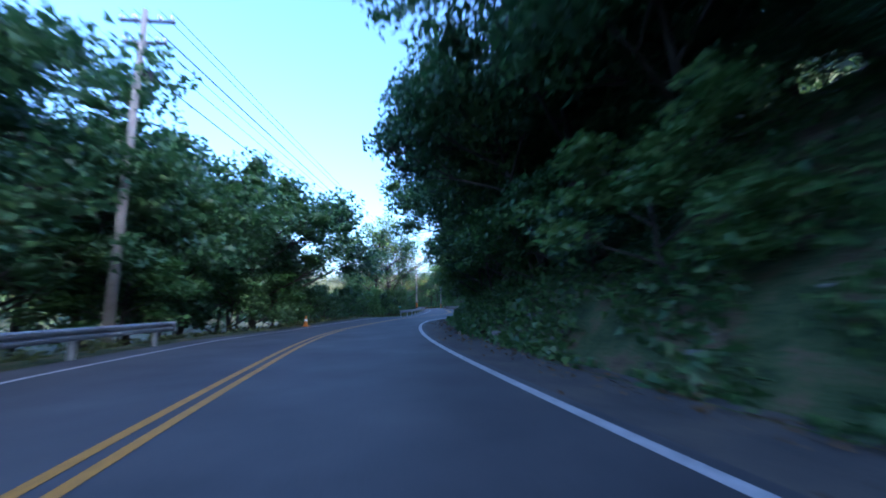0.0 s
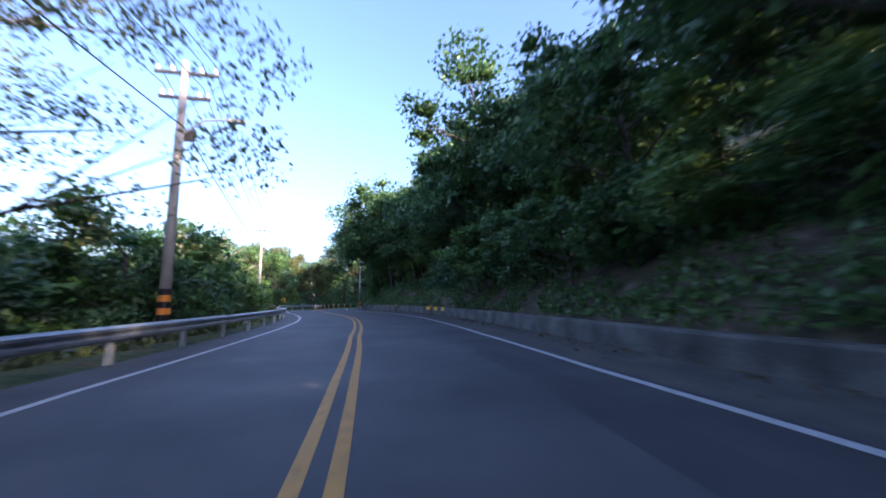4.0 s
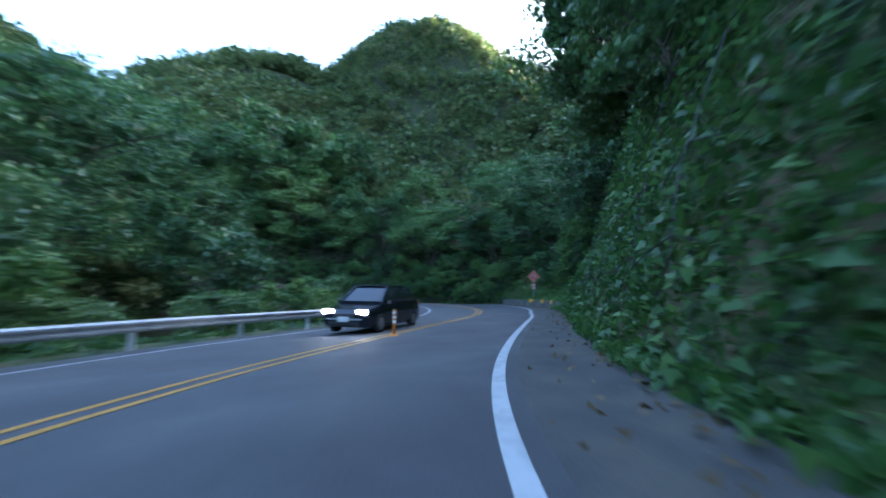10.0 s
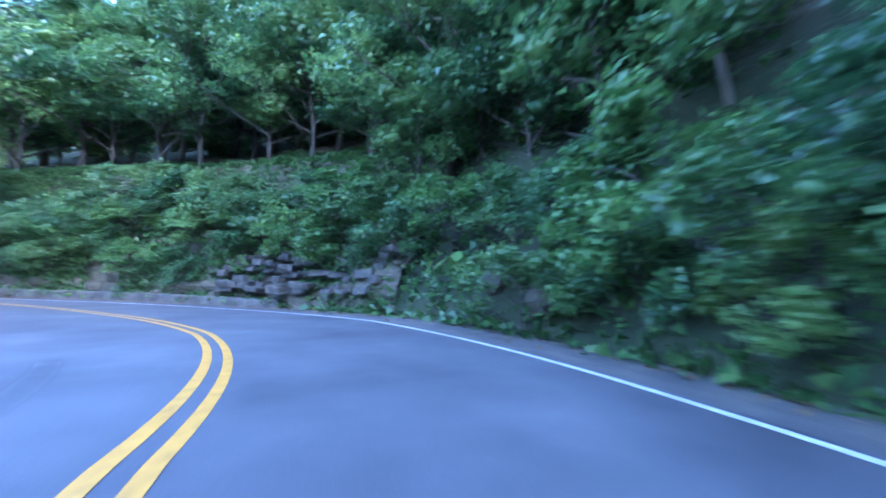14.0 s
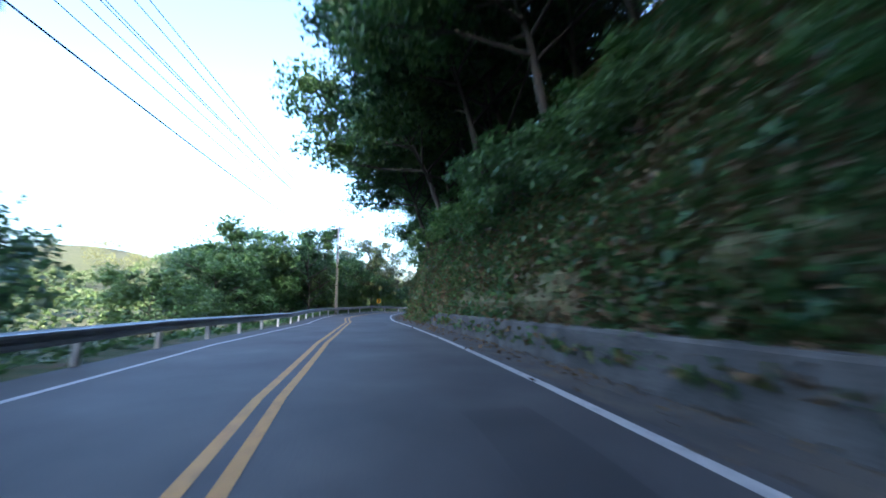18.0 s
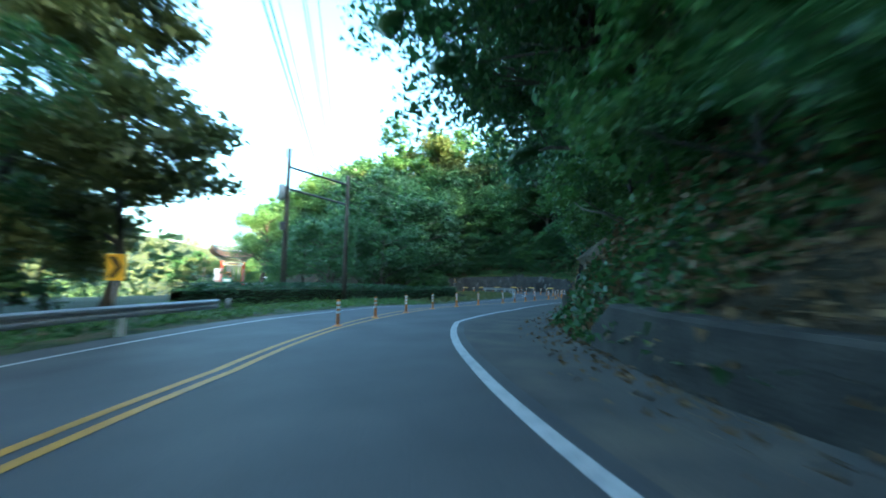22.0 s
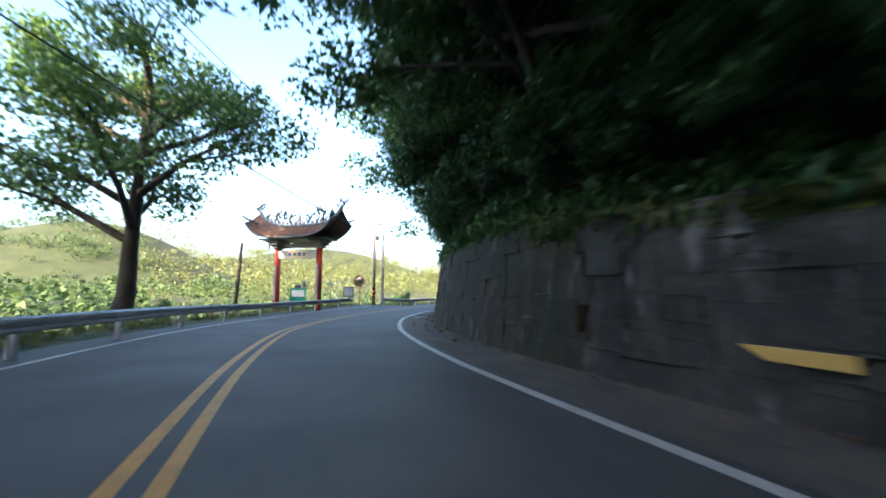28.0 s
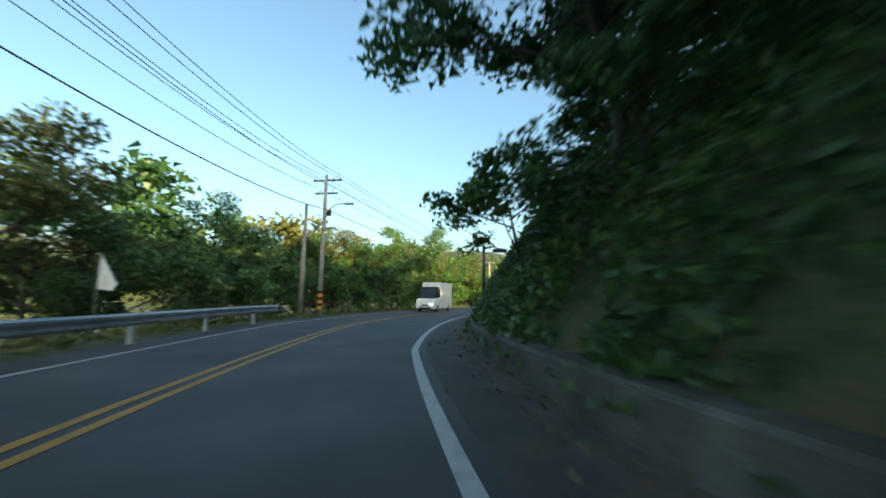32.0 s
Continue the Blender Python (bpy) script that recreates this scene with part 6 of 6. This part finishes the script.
def pillar_sign():
    """A tall white advertising pillar with painted characters."""
    s, d = 466.2, -7.0
    t = thing("pillar_sign", "tall white sign pillar with large red characters", "sign", here(s, d, -0.3, 6, True))
    h, w = 5.0, 1.25
    part("core", box((w, 0.5, h), (0, 0, h / 2), 0.02), M_WHITEP, t)
    part("side_panel", box((0.12, 0.56, h), (w / 2 + 0.08, 0, h / 2), 0.01), M_DARKSTEEL, t, "dark edge panel")
    part("foot", box((w + 0.3, 0.7, 0.5), (0, 0, 0.2), 0.02), M_CONC, t)
    part("lower_panel", box((w - 0.12, 0.012, 1.3), (0, -0.258, 1.35)), M_FADED, t, "faded red lower panel")
    for i in range(3):
        part("bar", box((0.16, 0.008, 0.9), (-0.35 + 0.35 * i, -0.268, 1.35)), M_WHITEP, t)
    for ch, z in (("大", 4.3), ("溪", 3.45), ("地", 2.6)):
        cu = bpy.data.curves.new("character", "FONT")
        cu.body, cu.size, cu.extrude, cu.align_x, cu.align_y = ch, 0.8, 0.004, "CENTER", "CENTER"
        cu.materials.append(M_RED)
        o = part("character", cu, M_RED, t, "large red painted character")
        o.matrix_local = pose(0, -0.262, z, 90, 0, 0)


pillar_sign()
t_ = thing("banner", "small white banner on a thin pole", "banner", here(474, -6.8, 0, 0, True))
part("pole", tube([(0, 0, -0.2), (0, 0, 2.6)], 0.02, 8), M_STEEL, t_)
part("cloth", mesh_of("cloth", [(0, 0, 2.55), (0.5, 0.05, 1.7), (0.45, -0.03, 1.5), (0, 0, 1.55), (0, 0.02, 2.55), (0.5, 0.07, 1.7), (0.45, -0.01, 1.5), (0, 0.02, 1.55)], [(0, 1, 2, 3), (7, 6, 5, 4), (0, 4, 5, 1), (2, 6, 7, 3)], M_WHITEP), M_WHITEP, t_)


def street_lamp(x, y, turn, h=5.2):
    t = thing("street_lamp", "dark street lamp post with a flat oval head", "street lamp", pose(x, y, ground(np.array([[x, y]]))[0][0] - 0.1, 0, 0, turn))
    part("post", tube([(0, 0, -0.2), (0, 0, h * 0.5), (0, 0, h)], [0.14, 0.12, 0.1], 12), M_DARKSTEEL, t, smooth=True)
    part("arm", tube([(0, 0, h - 0.6), (0.5, 0, h - 0.55), (1.0, 0, h - 0.5)], 0.03, 8), M_DARKSTEEL, t)
    part("head", tube([(0.6, 0, h - 0.42), (0.7, 0, h - 0.4), (1.2, 0, h - 0.38), (1.6, 0, h - 0.4), (1.7, 0, h - 0.42)], [0.02, 0.14, 0.17, 0.13, 0.02], 10), M_DARKSTEEL, t, smooth=True)


street_lamp(50.6, 352.4, -8)
p_ = at(434, -9.6)
street_lamp(p_[0], p_[1], 170, 3.4)


def drain(s, d):
    t = thing("drain_grate", "steel drain grate in the gutter", "drain", here(s, d, 0.012))
    part("frame", merged(*[box(sz, c) for sz, c in (((0.75, 0.04, 0.02), (0, -0.24, 0)), ((0.75, 0.04, 0.02), (0, 0.24, 0)), ((0.04, 0.52, 0.02), (-0.36, 0, 0)), ((0.04, 0.52, 0.02), (0.36, 0, 0)))]), M_STEEL, t)
    for i in range(9):
        part("slat", box((0.025, 0.46, 0.018), (-0.3 + 0.075 * i, 0, 0)), M_POST, t)


drain(423.2, 4.0)
drain(471.0, 4.3)
drain(159, 6.6)


# ---------------------------------------------------------------- vehicles
M_GLASS = plain("dark car glass", (0.015, 0.02, 0.025), 0.08)
M_TYRE = surface("tyre rubber", [(0.012, 0.012, 0.012), (0.03, 0.03, 0.03)], 6, 0.85, 0.2, 60, dist=0.003)
M_LAMP = plain("lit headlamp", (1.0, 0.92, 0.8), 0.2, 0.0, 6.0)
M_TAIL = plain("red tail lamp", (0.4, 0.02, 0.02), 0.3)


def loft(rows):
    """A closed shell through cross-sections: rows of (y, half width at sill, half width at top, z low, z high)."""
    bm = bmesh.new()
    rings = []
    for y, w0, w1, z0, z1 in rows:
        zs = [(w0 * 0.92, z0), (w0, z0 + 0.12), (w0, z0 + (z1 - z0) * 0.6), (w1, z1 - 0.03), (w1 * 0.85, z1)]
        pts = zs + [(-x, z) for x, z in zs[::-1]]
        rings.append([bm.verts.new((x, y, z)) for x, z in pts])
    for a, b in zip(rings, rings[1:]):
        n = len(a)
        for j in range(n):
            bm.faces.new((a[j], a[(j + 1) % n], b[(j + 1) % n], b[j]))
    bm.faces.new(rings[0][::-1])
    bm.faces.new(rings[-1])
    bmesh.ops.recalc_face_normals(bm, faces=bm.faces[:])
    return bm


def car(name, m, paint, label, category, length=4.6, width=1.76, height=1.6, van=False):
    """A vehicle facing -y at the pose m."""
    t = thing(name, label, category, m)
    L, w = length / 2, width / 2
    if van:
        body = [(-L, w * 0.9, w * 0.85, 0.35, 0.95), (-L + 0.12, w, w * 0.92, 0.3, 1.15), (-L + 0.5, w, w * 0.92, 0.3, 1.3), (-L + 1.3, w, w * 0.95, 0.3, 1.35), (L, w, w * 0.95, 0.32, 1.35)]
        cab = [(-L + 0.35, w * 0.9, w * 0.8, 1.2, 1.3), (-L + 1.0, w * 0.93, w * 0.8, 1.2, height * 0.98), (-L + 1.7, w * 0.95, w * 0.84, 1.2, height)]
    else:
        body = [(-L, w * 0.8, w * 0.75, 0.3, 0.68), (-L + 0.15, w * 0.95, w * 0.86, 0.24, 0.8), (-L + 0.9, w, w * 0.9, 0.22, 0.95), (-L + 1.2, w, w * 0.93, 0.22, 1.0), (L - 0.7, w, w * 0.93, 0.22, 1.02), (L - 0.1, w * 0.95, w * 0.88, 0.26, 0.98), (L, w * 0.86, w * 0.8, 0.32, 0.9)]
        cab = [(-L + 0.95, w * 0.9, w * 0.86, 0.93, 0.98), (-L + 1.75, w * 0.9, w * 0.72, 0.93, height * 0.96), (-L + 2.3, w * 0.9, w * 0.72, 0.93, height), (L - 1.0, w * 0.9, w * 0.72, 0.93, height * 0.97), (L - 0.15, w * 0.88, w * 0.8, 0.93, 1.05)]
    part("body", loft(body), paint, t, smooth=False)
    c = part("cabin", loft(cab), M_GLASS, t, "dark glazed cabin")
    part("roof", box((w * 1.36, length * 0.36 if not van else 1.0, 0.05), (0, 0.25 if not van else -L + 1.4, height - 0.01), 0.02), paint, c)
    for sx in (-1, 1):
        for k in (0.14, 0.9):
            part("pillar", tube([(sx * w * 0.9, -L + (0.95 if k < 0.5 else length - 0.35), 0.95), (sx * w * 0.72, -L + (1.75 if k < 0.5 else length - 1.0), height * 0.97)], 0.04, 6), paint, c)
    if van:
        part("cargo_box", box((width * 1.04, length - 1.75, height - 0.35), (0, 0.82, 0.75 + (height - 0.35) / 2), 0.04), M_WHITEP, t, "white cargo box")
    for sx in (-1, 1):
        for y in (-L + 0.85, L - 0.85):
            wh = part("wheel", tube([(sx * (w - 0.2), y, 0.33), (sx * (w - 0.17), y, 0.33), (sx * w * 0.99, y, 0.33), (sx * (w + 0.01), y, 0.33)], [0.28, 0.33, 0.33, 0.29], 20), M_TYRE, t)
            part("rim", tube([(sx * (w + 0.012), y, 0.33), (sx * (w + 0.025), y, 0.33)], [0.2, 0.17], 14), M_STEEL, wh)
        part("headlight", box((0.34, 0.1, 0.15), (sx * w * 0.68, -L + 0.05, 0.72), 0.04), M_LAMP, t, "lit headlight")
        part("wing_mirror", box((0.16, 0.1, 0.13), (sx * (w + 0.08), -L + 1.3, 1.02), 0.03), paint, t)
        part("tail_light", box((0.14, 0.06, 0.3), (sx * w * 0.8, L - 0.03, 0.85), 0.02), M_TAIL, t)
    part("grille", box((0.7, 0.05, 0.12), (0, -L - 0.005, 0.62), 0.02), M_DARKSTEEL, t)
    part("lower_grille", box((1.1, 0.05, 0.14), (0, -L + 0.02, 0.36), 0.02), M_BLACK, t)
    part("bumper_strip", box((width * 0.7, 0.04, 0.05), (0, -L - 0.012, 0.5), 0.015), M_STEEL, t)
    part("number_plate", box((0.38, 0.015, 0.16), (0, -L - 0.035, 0.5), 0.004), M_WHITEP, t, "blank white plate")
    return t


M_DARKCAR = plain("dark blue-grey car paint", (0.02, 0.024, 0.034), 0.22, 0.5)
car("saloon_car", here(182.6, -1.0, 0, 4), M_DARKCAR, "dark blue-grey saloon car with lit headlights in the far lane", "car")
car("delivery_van", here(500.0, -1.9), M_WHITEP, "white delivery van with a box body on the road", "van", 5.0, 1.9, 2.4, True)
